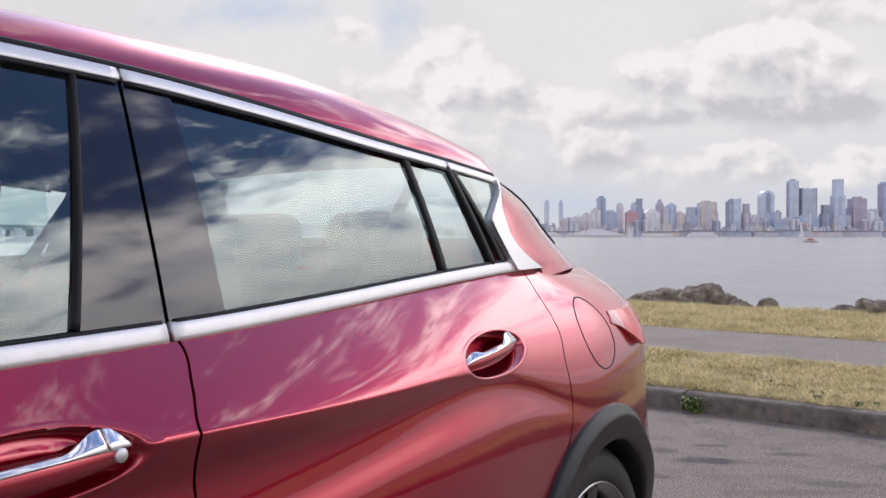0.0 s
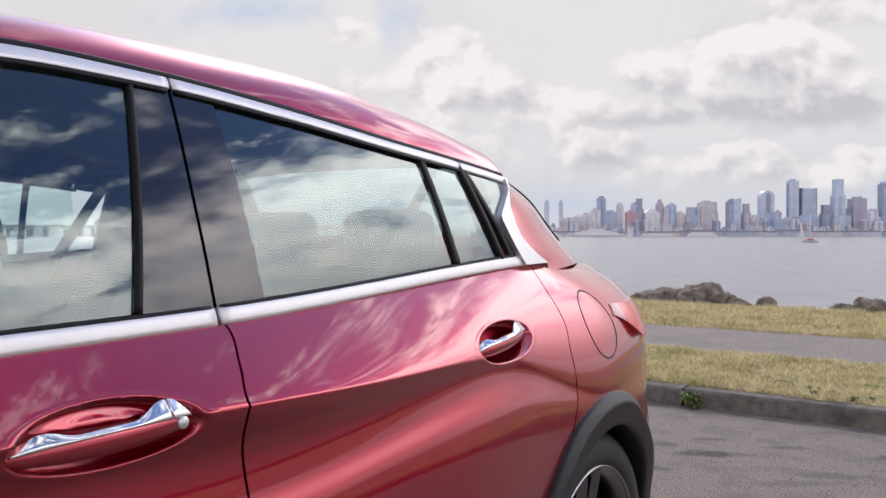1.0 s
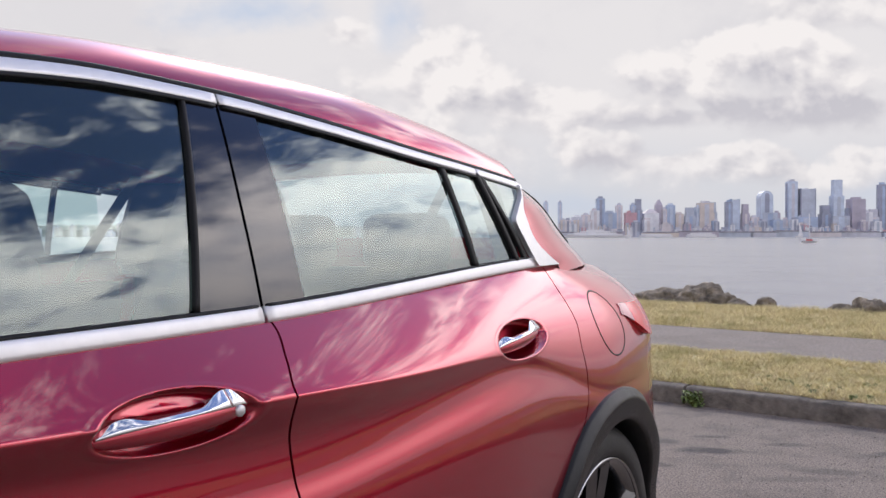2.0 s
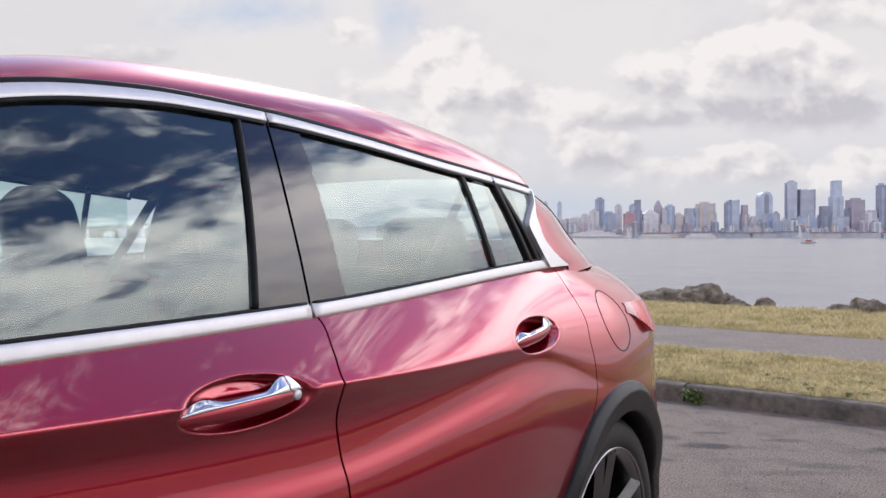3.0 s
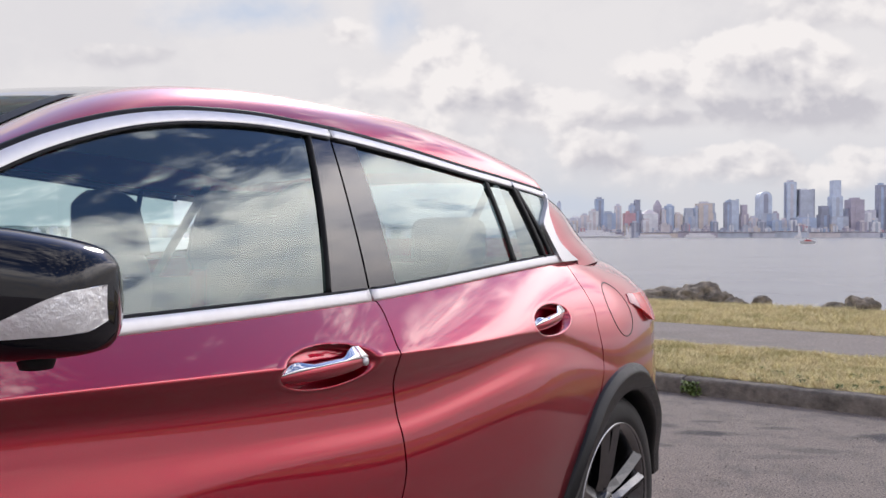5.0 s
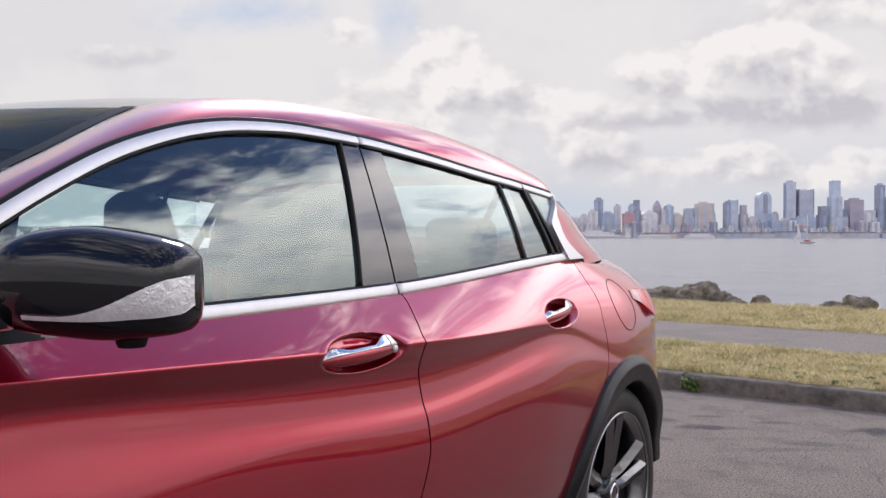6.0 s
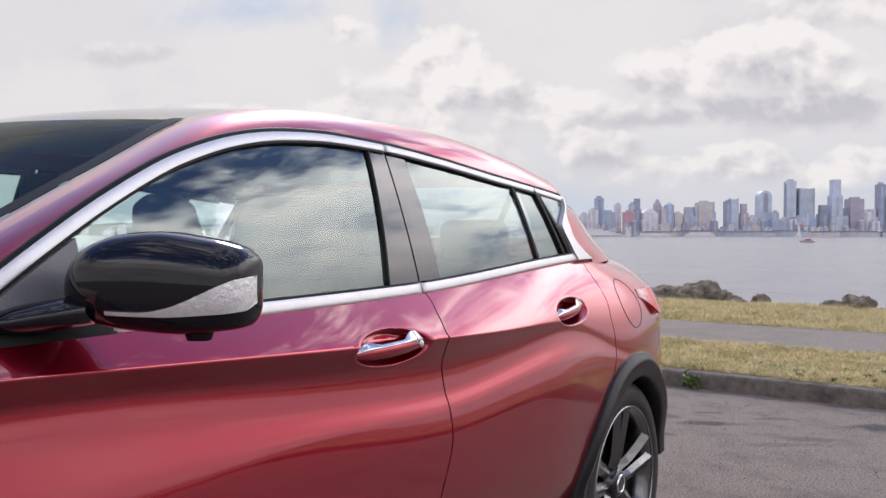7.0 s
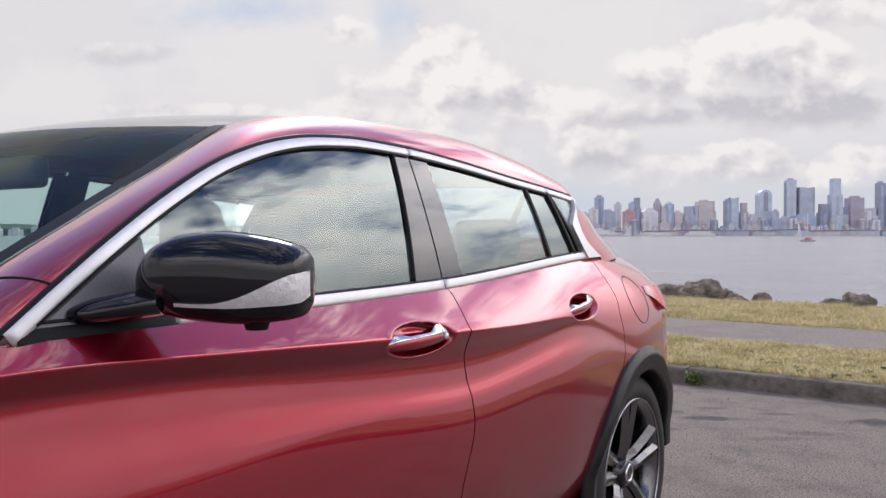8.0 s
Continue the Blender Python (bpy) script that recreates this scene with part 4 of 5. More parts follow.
spill(ASPHALT, ((0.42, 2.83, 0.19, 0.085, 0.55, 0.8), (0.33, 3.15, 0.12, 0.04, 0.5, 0.5), (-0.1, 3.1, 0.10, 0.04, 0.4, 0.5), (1.42, 3.30, 0.25, 0.14, 0.3, 0.85), (0.75, 3.2, 0.16, 0.05, 0.5, 0.45), (0.15, 2.9, 0.10, 0.06, 0.4, 0.5), (1.05, 2.75, 0.2, 0.07, 0.5, 0.4), (0.25, 2.4, 0.10, 0.05, 0.2, 0.4), (0.9, 2.5, 0.3, 0.06, 0.6, 0.3)))
PATHMAT = material("path_asphalt", (0.27, 0.228, 0.196), 0.9, 0.0, 0.0, 0.35, 40.0, bump=0.004, bump_scale=110.0, stain=0.4, stain_scale=1.5, stain_colour=(0.10, 0.085, 0.07))
KERB = material("kerb_concrete", (0.20, 0.172, 0.142), 0.85, 0.0, 0.0, 0.35, 14.0, bump=0.012, bump_scale=28.0, stain=0.95, stain_scale=5.0, stain_colour=(0.035, 0.031, 0.027), random_vary=0.12)
SOIL = material("dry_turf", (0.42, 0.32, 0.16), 0.95, 0.0, 0.0, 0.3, 12.0, bump=0.02, bump_scale=40.0, stain=0.5, stain_scale=0.8, stain_colour=(0.10, 0.115, 0.035))
STRAW = material("straw_grass", (0.86, 0.66, 0.38), 0.8, 0.0, 0.0, 0.40, 14.0, stain=0.80, stain_scale=2.4, stain_colour=(0.27, 0.26, 0.06))
GREEN = material("green_leaf", (0.14, 0.195, 0.05), 0.6, 0.0, 0.0, 0.4, 40.0)
ROCK = material("boulder", (0.24, 0.20, 0.15), 0.9, 0.0, 0.0, 0.7, 7.0, bump=0.05, bump_scale=12.0, stain=0.6, stain_scale=2.0, stain_colour=(0.05, 0.045, 0.04))
WATER = material("sea_water", (0.25, 0.25, 0.26), 0.25, 0.0, 0.0, 0.1, 0.05, bump=0.06, bump_scale=1.3, ior=1.33)
SEA = -5.1


def setting(name, bm, mat, label):
    return tagged(part(name, bm, mat, None, smooth=False), label, kind="structure")


def slab(x0, x1, ya, yb, za, zb, nx=2, ny=2):
    bm = bmesh.new()
    sheet(bm, [[Vector((x, y, za + (zb - za) * j / ny)) for x in steps(x0, x1, nx)] for j, y in enumerate(steps(ya, yb, ny))])
    return bm


KERB_Y = lambda x: 3.98 - 0.055 * x
bm = bmesh.new()
sheet(bm, [[Vector((x, y if y < 0 else KERB_Y(x) + 0.02, 0)) for x in (-300, -20, 0, 20, 300)] for y in (-300, -20, 4)])
setting("road", bm, ASPHALT, "worn grey asphalt of the car park")
bm = bmesh.new()
sheet(bm, [[Vector((x, KERB_Y(x) + d, z)) for x in (-300, -20, 0, 20, 300)] for d, z in ((0.15, 0.115), (1.9, 0.12), (3.7, 0.12), (6.6, 0.12), (8.5, -0.9), (16.0, SEA - 1))])
setting("ground", bm, SOIL, "dry turf bank above the shore")
bm = bmesh.new()
sheet(bm, [[Vector((x, KERB_Y(x) + d + 0.01 * x, 0.128)) for x in (-300, -20, 0, 20, 300)] for d in (1.9, 3.72)])
setting("path", bm, PATHMAT, "grey asphalt footpath between strips of grass")
bm = bmesh.new()
sheet(bm, [[Vector((x, y, SEA)) for x in (-4800, -500, 500, 4800)] for y in (-4800, 5.0, 500, 4800)])
setting("water", bm, WATER, "calm grey bay water")
kerb = tagged(new("kerb"), "weathered grey concrete kerb along the grass", kind="structure")
kb = bmesh.new()
rows = []
for u in steps(-1.492, 1.492, 60):
    row = []
    for py, pz in ((-0.085, -0.02), (-0.083, 0.03), (-0.080, 0.07), (-0.078, 0.100), (-0.070, 0.114), (-0.055, 0.121), (0.0, 0.123), (0.06, 0.121), (0.08, 0.10), (0.08, -0.02)):
        n1, n2 = noise.noise(Vector((u * 6, py * 30, pz * 25))), noise.noise(Vector((u * 22, py * 60, pz * 60)))
        chip = max(0.0, noise.noise(Vector((u * 2.3, 3.1, pz * 9))) - 0.25) * (0.05 if pz > 0.09 else 0.0)
        row.append(Vector((u, py + 0.005 * n1 + 0.003 * n2 + chip, pz + 0.004 * n2 - 0.7 * chip)))
    rows.append(row)
sheet(kb, rows, True)
for end in (rows[0], rows[-1][::-1]):
    kb.faces.new([kb.verts.new(q) for q in end])
first = part("kerb_stone", kb, KERB, kerb)
ang = math.atan(-0.055)
for i in range(-6, 7):
    ob = first if i == -6 else new("kerb_stone", first.data)
    ob.parent = kerb
    ob.location = (1.4 + 3.0 * i, KERB_Y(1.4 + 3.0 * i) + 0.09, 0)
    ob.rotation_euler = (0, 0, ang)


def grass(name, x0, x1, d0, d1, count, h0, h1, seed, label, base=0.118):
    rng = random.Random(seed)
    verts, faces = [], []
    for _ in range(count):
        x = rng.uniform(x0, x1)
        d = rng.uniform(d0, d1)
        y = KERB_Y(x) + d
        cl = 0.5 + 0.5 * noise.noise(Vector((x * 3.1, y * 3.1, seed))) + 0.35 * noise.noise(Vector((x * 0.9, y * 0.9, seed + 7)))
        h = rng.uniform(h0, h1) * (0.35 + 1.2 * max(cl, 0))
        a, w = rng.uniform(0, 6.28), rng.uniform(0.0025, 0.0055)
        t, l = rng.uniform(0, 6.28), rng.uniform(0.3, 1.8) * h
        lx, ly = math.cos(t) * l, math.sin(t) * l
        c, s = math.cos(a) * w, math.sin(a) * w
        n = len(verts)
        verts += [(x - c, y - s, base), (x + c, y + s, base), (x + lx, y + ly, base + h)]
        faces.append((n, n + 1, n + 2))
    me = bpy.data.meshes.new(name)
    me.from_pydata(verts, [], faces)
    me.materials.append(STRAW)
    return tagged(new(name, me), label, "grass", kind="stuff")


grass("grass", -3.5, 6.0, 0.15, 1.93, 130000, 0.015, 0.055, 3, "dry yellow-green grass strip behind the kerb")
grass("grass", -6.0, 6.0, 3.70, 6.9, 130000, 0.02, 0.08, 4, "dry straw-coloured grass on the shore bank")
grass("grass", -3.5, 6.0, 0.14, 0.24, 5000, 0.03, 0.08, 9, "ragged grass edge along the kerb")


def boulder(x, y, z, sx, sy, sz, seed):
    bm = bmesh.new()
    bmesh.ops.create_icosphere(bm, subdivisions=5, radius=1.0)
    for v in bm.verts:
        p = v.co.copy()
        k = 1 + 0.28 * noise.noise(p * 1.3 + Vector((seed, 0, 0))) + 0.16 * noise.noise(p * 3.1 + Vector((0, seed, 0))) + 0.08 * noise.noise(p * 7 + Vector((0, 0, seed))) + 0.05 * noise.noise(p * 15 + Vector((seed, 0, seed)))
        f = 1 - 0.12 * abs(noise.cell(p * 1.8 + Vector((seed, seed, 0))))
        v.co = Vector((p.x * sx * k * f, p.y * sy * k * f, p.z * sz * k * f))
    ob = part("boulder", bm, ROCK)
    ob.location = (x, y, z)
    return tagged(ob, "weathered grey boulder at the water's edge", "rock", "shore boulders")


boulder(-2.85, 11.5, 0.02, 0.62, 0.5, 0.30, 1.0)
boulder(-2.15, 11.4, 0.02, 0.55, 0.5, 0.40, 5.3)
boulder(-1.62, 11.3, 0.0, 0.24, 0.3, 0.20, 8.1)
boulder(-1.18, 11.2, 0.03, 0.20, 0.22, 0.26, 2.2)
boulder(-0.12, 11.0, 0.02, 0.26, 0.25, 0.20, 3.7)
boulder(0.26, 11.0, 0.03, 0.27, 0.30, 0.30, 6.4)


def weed(x, y, z, n, size, seed, label):
    """A low plant with many small leaves on thin stalks."""
    rng = random.Random(seed)
    bm = bmesh.new()
    for _ in range(n):
        a, h, r = rng.uniform(0, 6.28), rng.uniform(0.1, 1.0) * size, rng.uniform(0, 0.75) * size
        c = Vector((math.cos(a) * r, math.sin(a) * r * 0.6, h))
        u = Vector((rng.uniform(-1, 1), rng.uniform(-1, 1), rng.uniform(-0.3, 0.6))).normalized()
        w = u.cross(Vector((rng.uniform(-1, 1), rng.uniform(-1, 1), 1))).normalized()
        l, b = rng.uniform(0.010, 0.022), rng.uniform(0.005, 0.010)
        vs = [bm.verts.new(c - u * l), bm.verts.new(c + w * b), bm.verts.new(c + u * l), bm.verts.new(c - w * b)]
        bm.faces.new(vs)
    for _ in range(n // 8):
        a, h, r = rng.uniform(0, 6.28), rng.uniform(0.5, 1.0) * size, rng.uniform(0.2, 0.7) * size
        q = Vector((math.cos(a) * r, math.sin(a) * r * 0.6, h))
        vs = [bm.verts.new((-0.002, 0, 0)), bm.verts.new((0.002, 0, 0)), bm.verts.new(q)]
        bm.faces.new(vs)
    ob = part("weed", bm, GREEN, None, smooth=False)
    ob.location = (x, y, z)
    return tagged(ob, label, "plant")


weed(-0.03, KERB_Y(0) - 0.03, 0.0, 240, 0.105, 5, "green leafy weed growing at the kerb's foot")
for k in range(24):
    rng = random.Random(40 + k)
    wx = 0.30 + 0.050 * k + rng.uniform(-0.05, 0.05)
    weed(wx, KERB_Y(wx) + rng.uniform(0.17, 0.85), 0.114, 90, rng.uniform(0.022, 0.042), 60 + k, "low green clover clump in the dry grass")


def grit(n, seed, size, colour, label):
    """Loose chips of stone on the asphalt, in the stretch beside the car's tail."""
    rng = random.Random(seed)
    verts, faces = [], []
    while len(verts) < 6 * n:
        x, y = rng.uniform(-0.4, 4.2), rng.uniform(0.7, 4.0)
        if y > KERB_Y(x) - 0.02:
            continue
        r, turn = size * rng.uniform(0.5, 1.5), rng.uniform(0, 6.3)
        b = len(verts)
        for k in range(4):
            a, q = turn + k * math.pi / 2, r * rng.uniform(0.7, 1.2)
            verts.append((x + q * math.cos(a), y + q * math.sin(a), 0.002))
        verts += [(x, y, 0.002 + r * rng.uniform(0.5, 0.9)), (x, y, 0.0)]
        for k in range(4):
            faces += [(b + k, b + (k + 1) % 4, b + 4), (b + (k + 1) % 4, b + k, b + 5)]
    me = bpy.data.meshes.new("road_grit")
    me.from_pydata(verts, [], faces)
    me.materials.append(material("grit_" + colour[0], colour[1], 0.9, 0.0, 0.0, 0.4, 90.0))
    tagged(new("road_grit", me), label, "grit", kind="stuff")


grit(1500, 3, 0.0030, ("dark", (0.075, 0.067, 0.062)), "dark loose stone chips on the asphalt")
grit(1500, 4, 0.0032, ("pale", (0.24, 0.215, 0.20)), "pale loose stone chips on the asphalt")

# ---------------------------------------------------------------- the far shore
FAR = 2400.0
# distance haze is mixed into each building colour, about a third pale blue
HAZED_TONES = {n: material("tower_" + n, tuple(0.66 * a * 1.45 + 0.34 * b for a, b in zip(c, (0.80, 0.82, 0.90))), 0.5, 0.0, 0.0, 0.18, 0.04) for n, c in (
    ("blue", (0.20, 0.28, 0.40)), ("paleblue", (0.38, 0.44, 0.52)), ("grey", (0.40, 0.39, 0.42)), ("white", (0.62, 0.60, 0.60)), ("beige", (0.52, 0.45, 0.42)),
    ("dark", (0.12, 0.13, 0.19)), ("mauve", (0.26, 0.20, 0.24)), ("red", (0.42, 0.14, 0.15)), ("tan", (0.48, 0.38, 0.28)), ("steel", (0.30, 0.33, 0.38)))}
PIER_ROOF = material("pier_roof", (0.26, 0.24, 0.25), 0.9, 0.0, 0.0, 0.3, 0.08, spec=0.0)
HILL = material("far_wood", (0.10, 0.14, 0.10), 0.9, 0.0, 0.0, 0.5, 0.06)
HULL = material("white_hull", (0.90, 0.88, 0.88), 0.5, 0.0, 0.0, 0.05, 0.2)
RED_HULL = material("red_hull", (0.50, 0.10, 0.09), 0.5, 0.0, 0.0, 0.1, 0.2)


def bearing(u, d=FAR):
    """A place d metres ahead of the walk's middle and u times d to the right."""
    right, ahead = Vector((math.cos(HEAD), math.sin(HEAD))), Vector((-math.sin(HEAD), math.cos(HEAD)))
    return EYE0 + d * (ahead + u * right)


def prism(w, d, z0, z1, taper=1.0, seg=0):
    """An upright block, narrower at its top by taper; seg > 0 rounds the top off."""
    bm = bmesh.new()
    rows = [[Vector((sx * w / 2, sy * d / 2, z0)) for sx, sy in ((-1, -1), (1, -1), (1, 1), (-1, 1))]]
    rows.append([Vector((sx * w / 2 * taper, sy * d / 2 * taper, z1)) for sx, sy in ((-1, -1), (1, -1), (1, 1), (-1, 1))])
    for k in range(1, seg + 1):
        a = math.pi / 2 * k / (seg + 0.3)
        rows.append([Vector((sx * w / 2 * math.cos(a), sy * d / 2, z1 + w / 2 * math.sin(a))) for sx, sy in ((-1, -1), (1, -1), (1, 1), (-1, 1))])
    vs = sheet(bm, rows, closed=True)
    bm.faces.new(vs[-1])
    bmesh.ops.recalc_face_normals(bm, faces=bm.faces[:])
    return bm


def tower(px, w, top, tone, style="flat", second="steel", d=FAR):
    """A far tower: its bearing and size by the angle that it fills."""
    p = bearing((px - 784) / 1480, d)
    k = d / 1480
    h, ww = (415 - top) * k + 1.2 - SEA, w * k
    ob = tagged(new("office_tower"), TOWER_LABEL[style], "building", "downtown skyline")
    ob.location, ob.rotation_euler = (p.x, p.y, SEA), (0, 0, HEAD)
    m, n = HAZED_TONES[tone], HAZED_TONES[second]
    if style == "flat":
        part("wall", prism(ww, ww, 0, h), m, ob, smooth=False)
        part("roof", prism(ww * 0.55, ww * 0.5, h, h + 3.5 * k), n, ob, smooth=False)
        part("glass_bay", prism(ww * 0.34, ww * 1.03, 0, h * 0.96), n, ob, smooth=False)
    elif style == "arch":
        part("wall", prism(ww, ww, 0, h - ww / 2, 1.0, 6), m, ob, smooth=False)
        part("glass_bay", prism(ww * 0.36, ww * 1.04, 0, h - ww * 0.35, 1.0, 4), n, ob, smooth=False)
    elif style == "step":
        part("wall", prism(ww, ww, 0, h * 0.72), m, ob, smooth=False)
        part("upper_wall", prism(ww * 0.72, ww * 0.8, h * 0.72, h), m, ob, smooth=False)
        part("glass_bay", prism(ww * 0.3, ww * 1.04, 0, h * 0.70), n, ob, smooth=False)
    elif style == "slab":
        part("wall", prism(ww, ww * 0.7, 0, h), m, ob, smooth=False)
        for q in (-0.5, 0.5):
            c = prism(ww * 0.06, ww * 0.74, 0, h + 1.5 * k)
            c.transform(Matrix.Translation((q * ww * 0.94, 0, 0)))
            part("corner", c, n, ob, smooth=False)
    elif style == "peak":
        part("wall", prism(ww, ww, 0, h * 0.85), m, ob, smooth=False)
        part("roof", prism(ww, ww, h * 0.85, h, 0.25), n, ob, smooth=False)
    return ob


TOWER_LABEL = {"flat": "distant flat-topped office tower across the bay", "arch": "distant office tower with a rounded top", "step": "distant stepped office tower across the bay",
               "slab": "distant glass slab tower across the bay", "peak": "distant tower with a pointed roof"}
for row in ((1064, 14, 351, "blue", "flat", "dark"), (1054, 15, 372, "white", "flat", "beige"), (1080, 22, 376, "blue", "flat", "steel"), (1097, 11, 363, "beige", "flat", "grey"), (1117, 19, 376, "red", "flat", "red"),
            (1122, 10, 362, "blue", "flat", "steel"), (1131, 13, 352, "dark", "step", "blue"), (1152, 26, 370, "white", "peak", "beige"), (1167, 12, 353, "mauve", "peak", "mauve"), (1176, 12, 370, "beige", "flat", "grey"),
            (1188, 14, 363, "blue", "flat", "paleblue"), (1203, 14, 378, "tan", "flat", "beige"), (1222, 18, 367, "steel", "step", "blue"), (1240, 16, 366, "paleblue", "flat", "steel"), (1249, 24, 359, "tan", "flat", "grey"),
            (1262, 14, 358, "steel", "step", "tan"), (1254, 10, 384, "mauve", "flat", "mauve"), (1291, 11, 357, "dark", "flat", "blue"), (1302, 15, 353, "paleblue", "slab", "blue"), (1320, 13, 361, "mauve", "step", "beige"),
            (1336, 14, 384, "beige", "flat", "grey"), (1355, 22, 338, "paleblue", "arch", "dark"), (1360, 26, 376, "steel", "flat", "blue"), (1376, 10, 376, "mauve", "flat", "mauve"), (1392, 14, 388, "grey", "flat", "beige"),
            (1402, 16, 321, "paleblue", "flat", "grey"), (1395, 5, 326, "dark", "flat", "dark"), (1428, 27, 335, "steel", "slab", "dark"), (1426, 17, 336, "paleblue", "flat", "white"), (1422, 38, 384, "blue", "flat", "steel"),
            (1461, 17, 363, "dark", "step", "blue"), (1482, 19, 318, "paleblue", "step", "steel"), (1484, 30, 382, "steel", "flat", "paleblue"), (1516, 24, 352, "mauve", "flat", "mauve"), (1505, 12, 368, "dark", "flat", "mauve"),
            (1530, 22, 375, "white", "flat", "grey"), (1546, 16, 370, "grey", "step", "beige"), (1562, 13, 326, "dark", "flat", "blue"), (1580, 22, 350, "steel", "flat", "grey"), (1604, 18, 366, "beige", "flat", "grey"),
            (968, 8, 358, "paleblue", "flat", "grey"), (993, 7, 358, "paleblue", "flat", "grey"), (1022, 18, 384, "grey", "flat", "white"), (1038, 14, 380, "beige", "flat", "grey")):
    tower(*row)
# low houses and piers in front of the towers
rng = random.Random(11)
for i in range(96):
    px = 930 + i * 7.1 + rng.uniform(-3, 3)
    tone = rng.choice(("beige", "grey", "white", "steel", "tan", "mauve", "blue", "dark", "red", "white", "mauve"))
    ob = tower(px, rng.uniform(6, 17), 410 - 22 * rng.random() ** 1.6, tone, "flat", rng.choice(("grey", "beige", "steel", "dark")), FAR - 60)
    ob.name = "waterfront_block"
    tagged(ob, "distant low waterfront block in a haze-paled colour", "building", "waterfront blocks")
for px, w, top, tone in ((985, 90, 406, "grey"), (1080, 50, 407, "mauve"), (1170, 60, 406, "tan"), (1235, 70, 403, "mauve"), (1300, 60, 405, "steel"), (1350, 50, 405, "grey"), (1400, 60, 402, "steel"), (1460, 60, 405, "beige"), (1520, 70, 404, "grey"), (1600, 80, 405, "steel")):
    k = FAR / 1480 * 0.93
    p = bearing((px - 784) / 1480, FAR * 0.93)
    ob = tagged(new("pier_shed"), "long low pier shed on the far waterfront", "building", "pier sheds")
    ob.location, ob.rotation_euler = (p.x, p.y, SEA), (0, 0, HEAD)
    h = (416 - top) * k * 0.62 + 2
    part("wall", prism(w * k, 40, -1, h), HAZED_TONES[tone], ob, smooth=False)
    part("roof", prism(w * k * 1.02, 44, h, h + 3, 0.7), PIER_ROOF, ob, smooth=False)


def ship(px, py, w, label, hull=HULL, decks=3):
    d = (1.19 - SEA) / max((py - 415.3) / 1480, 0.0024)
    k = d / 1480
    p = bearing((px - 784) / 1480, d)
    ob = tagged(new("ferry"), label, "boat", "boats on the bay")
    ob.location, ob.rotation_euler = (p.x, p.y, SEA), (0, 0, HEAD)
    bm = bmesh.new()
    rows = []
    for u in steps(-1, 1, 12):
        b = (1 - abs(u) ** 3) * 0.07 * w * k + 0.3
        rows.append([Vector((u * w * k / 2, -b, 4.2 * k)), Vector((u * 0.94 * w * k / 2, -b * 0.7, -1)), Vector((u * 0.94 * w * k / 2, b * 0.7, -1)), Vector((u * w * k / 2, b, 4.2 * k))])
    sheet(bm, rows, closed=True)
    bmesh.ops.recalc_face_normals(bm, faces=bm.faces[:])
    part("hull", bm, hull, ob, smooth=False)
    for i in range(decks):
        part("deck", prism(w * k * (0.86 - 0.2 * i), 0.1 * w * k, (4.0 + 2.6 * i) * k, (6.4 + 2.6 * i) * k), HULL, ob, smooth=False)
    return ob


ship(1055, 420.4, 112, "large white cruise ship at the far pier", decks=4)
ship(965, 420.4, 60, "white ferry at the far pier", decks=2)
ship(1163, 420.2, 60, "white ferry lying along the far pier", decks=1)
ship(1243, 420.6, 56, "white double-deck ferry near the far shore", decks=2)


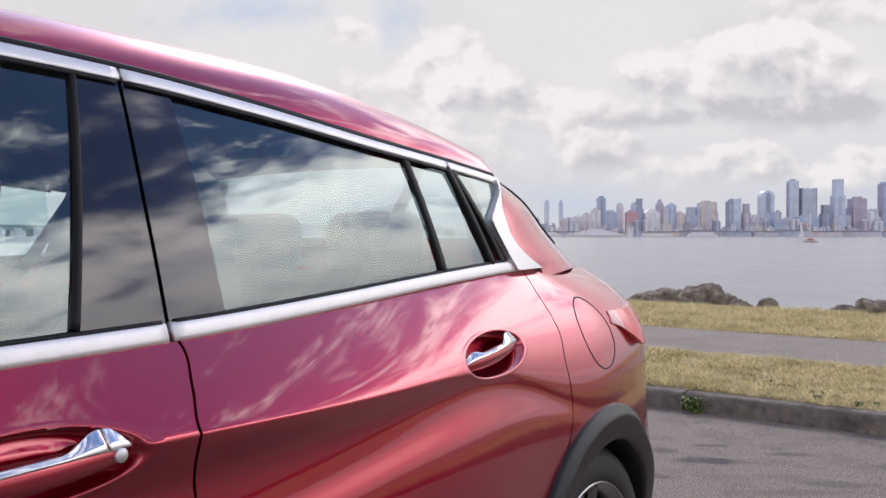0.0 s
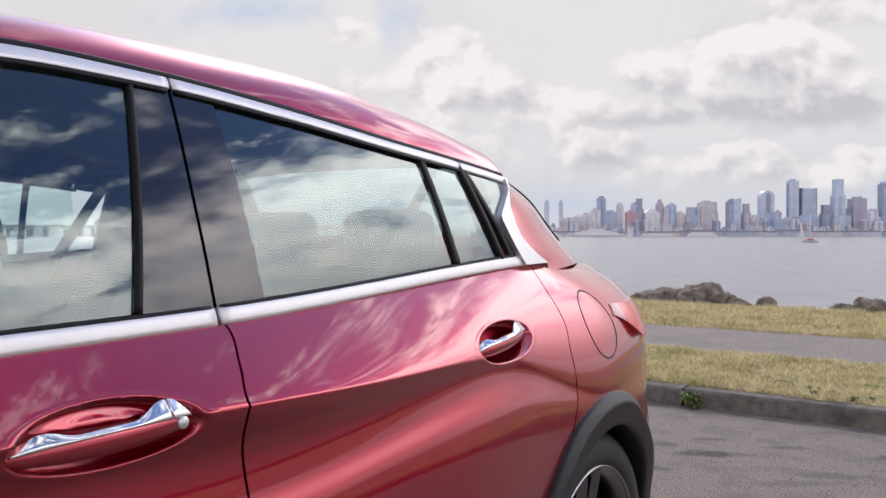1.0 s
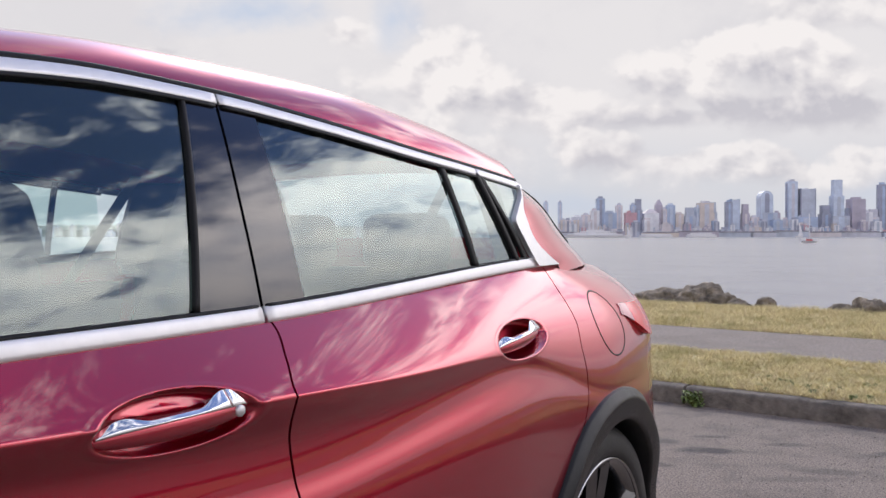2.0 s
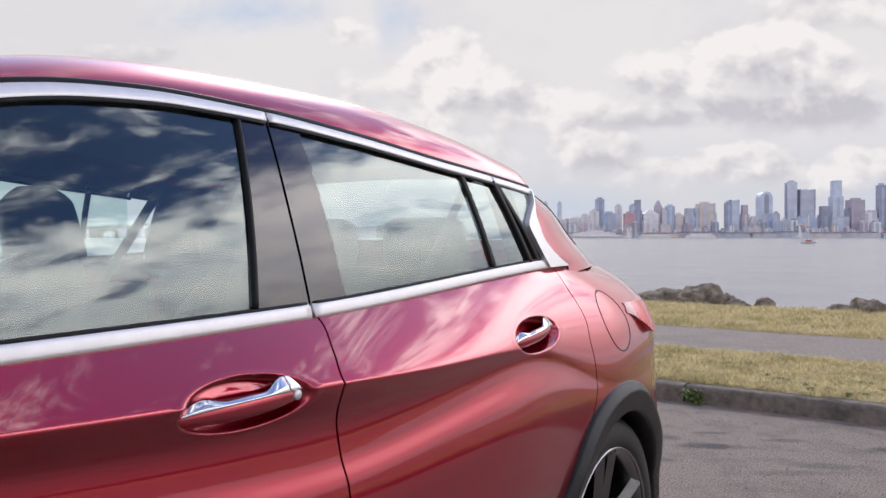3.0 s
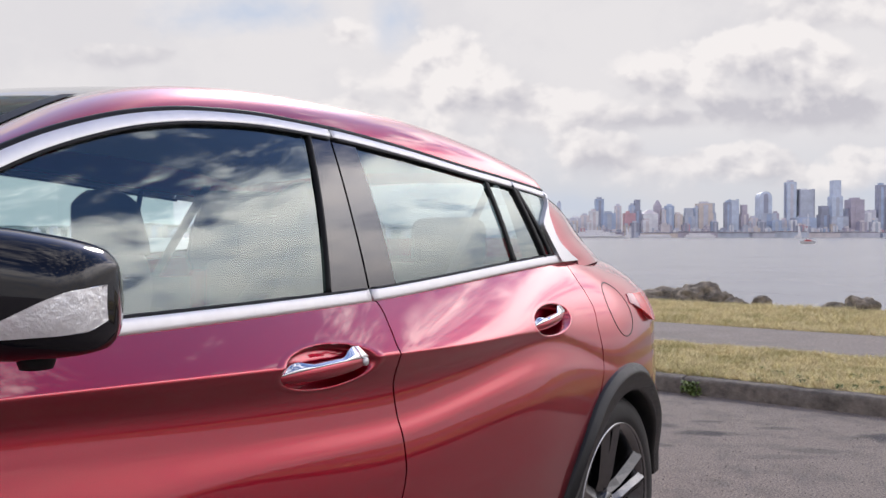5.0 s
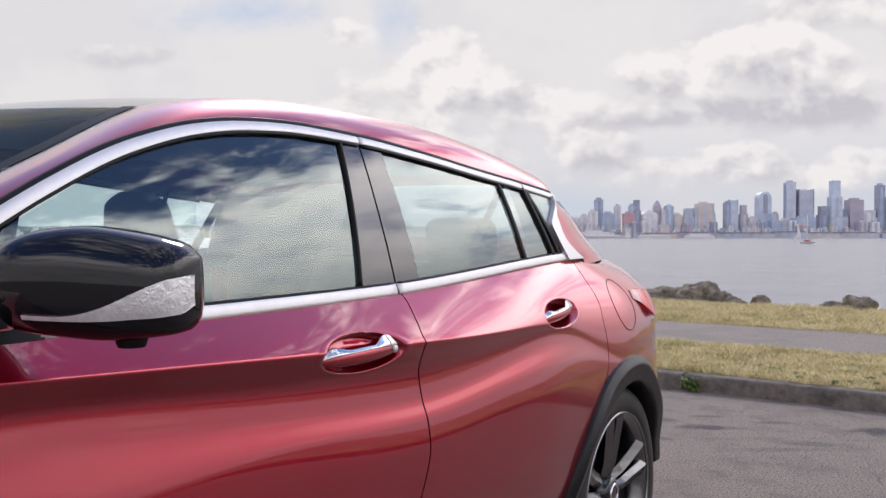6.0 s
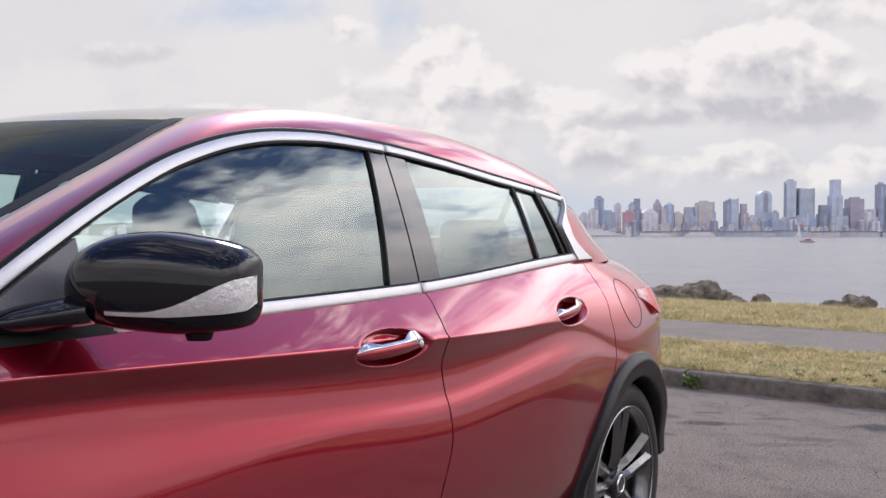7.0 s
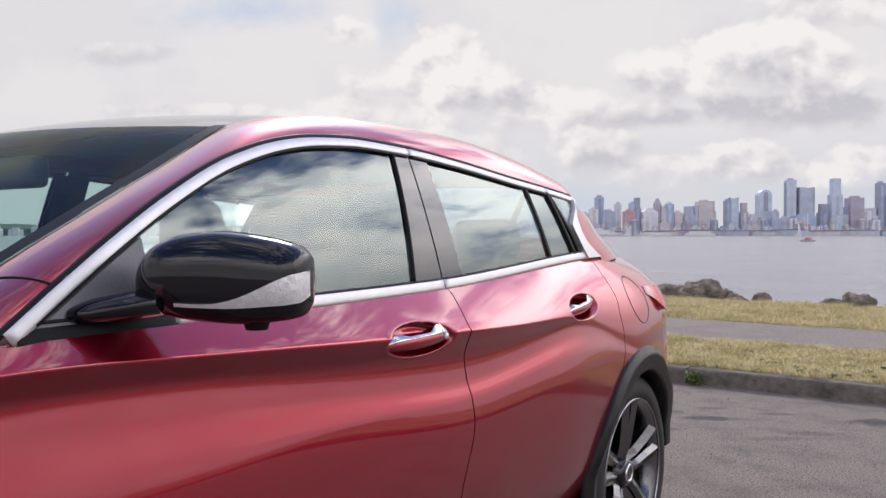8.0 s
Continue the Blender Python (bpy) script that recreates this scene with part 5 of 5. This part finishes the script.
def sailing_boat(px, py, w, mast, hull, sail, label):
    d = (1.19 - SEA) / ((py - 415.3) / 1480)
    k = d / 1480
    p = bearing((px - 784) / 1480, d)
    ob = tagged(new("sailing_boat"), label, "boat", "boats on the bay")
    ob.location, ob.rotation_euler = (p.x, p.y, SEA), (0, 0, HEAD)
    bm, rows = bmesh.new(), []
    for u in steps(-1, 1, 10):
        b = (1 - abs(u) ** 2.5) * 0.12 * w * k + 0.1
        rows.append([Vector((u * w * k / 2, -b, 4 * k)), Vector((u * 0.85 * w * k / 2, 0, -0.6 * k)), Vector((u * w * k / 2, b, 4 * k))])
    sheet(bm, rows, closed=True)
    bmesh.ops.recalc_face_normals(bm, faces=bm.faces[:])
    part("hull", bm, hull, ob, smooth=False)
    part("cabin", prism(w * k * 0.4, w * k * 0.14, 3.0 * k, 7 * k, 0.8), RED_HULL if not sail else hull, ob, smooth=False)
    bm = bmesh.new()
    tube(bm, [(0, 0, 2 * k), (0, 0, mast * k)], (0.6 * k, 0.6 * k), 6, up=(0, 1, 0))
    part("mast", bm, HULL, ob)
    if sail:
        bm = bmesh.new()
        a, b, c = (0.4 * k, 0, 5 * k), (0.4 * k, 0, mast * k * 0.98), (w * k * 0.45, 0.5 * k, 5.5 * k)
        for off in (-0.05, 0.05):
            bm.faces.new([bm.verts.new((q[0], q[1] + off * k, q[2])) for q in (a, b, c)])
        part("sail", bm, HULL, ob, "white sail", smooth=False)
    return ob


sailing_boat(1434, 430, 30, 52, HULL, False, "white motor sailer with a red cabin and bare mast")
sailing_boat(1417, 421, 14, 26, HULL, True, "small sailing boat with a white sail")
sailing_boat(1113, 421.5, 12, 20, HULL, True, "small white sailing boat far out")


def wooded_hill():
    bm, rows = bmesh.new(), []
    for i, px in enumerate(steps(-700, 960, 120)):
        p = bearing((px - 784) / 1480, FAR + 150)
        k = FAR / 1480
        top = (20 + 9 * noise.noise(Vector((px * 0.006, 2, 0))) + 4 * noise.noise(Vector((px * 0.05, 0, 3))) + 2 * noise.noise(Vector((px * 0.25, 0, 3)))) * k * min(1, (960 - px) / 260)
        rows.append([Vector((p.x, p.y, SEA - 1)), Vector((p.x, p.y, SEA + top * 0.6 + 2)), Vector((p.x - math.sin(HEAD) * 90, p.y + math.cos(HEAD) * 90, SEA + top + 4)), Vector((p.x - math.sin(HEAD) * 400, p.y + math.cos(HEAD) * 400, SEA + top * 0.7 + 4))])
    sheet(bm, rows, True)
    setting("backdrop", bm, HILL, "low wooded hill along the far shore")


wooded_hill()
rng = random.Random(21)
for i in range(40):
    px = -300 + i * 31 + rng.uniform(-10, 10)
    ob = tower(px, rng.uniform(8, 30), rng.uniform(398, 410), rng.choice(("white", "beige", "grey", "tan")), "flat", "grey", FAR + 20)
    ob.name = "hillside_house"
    tagged(ob, "pale house at the foot of the wooded hill", "house", "shore houses")
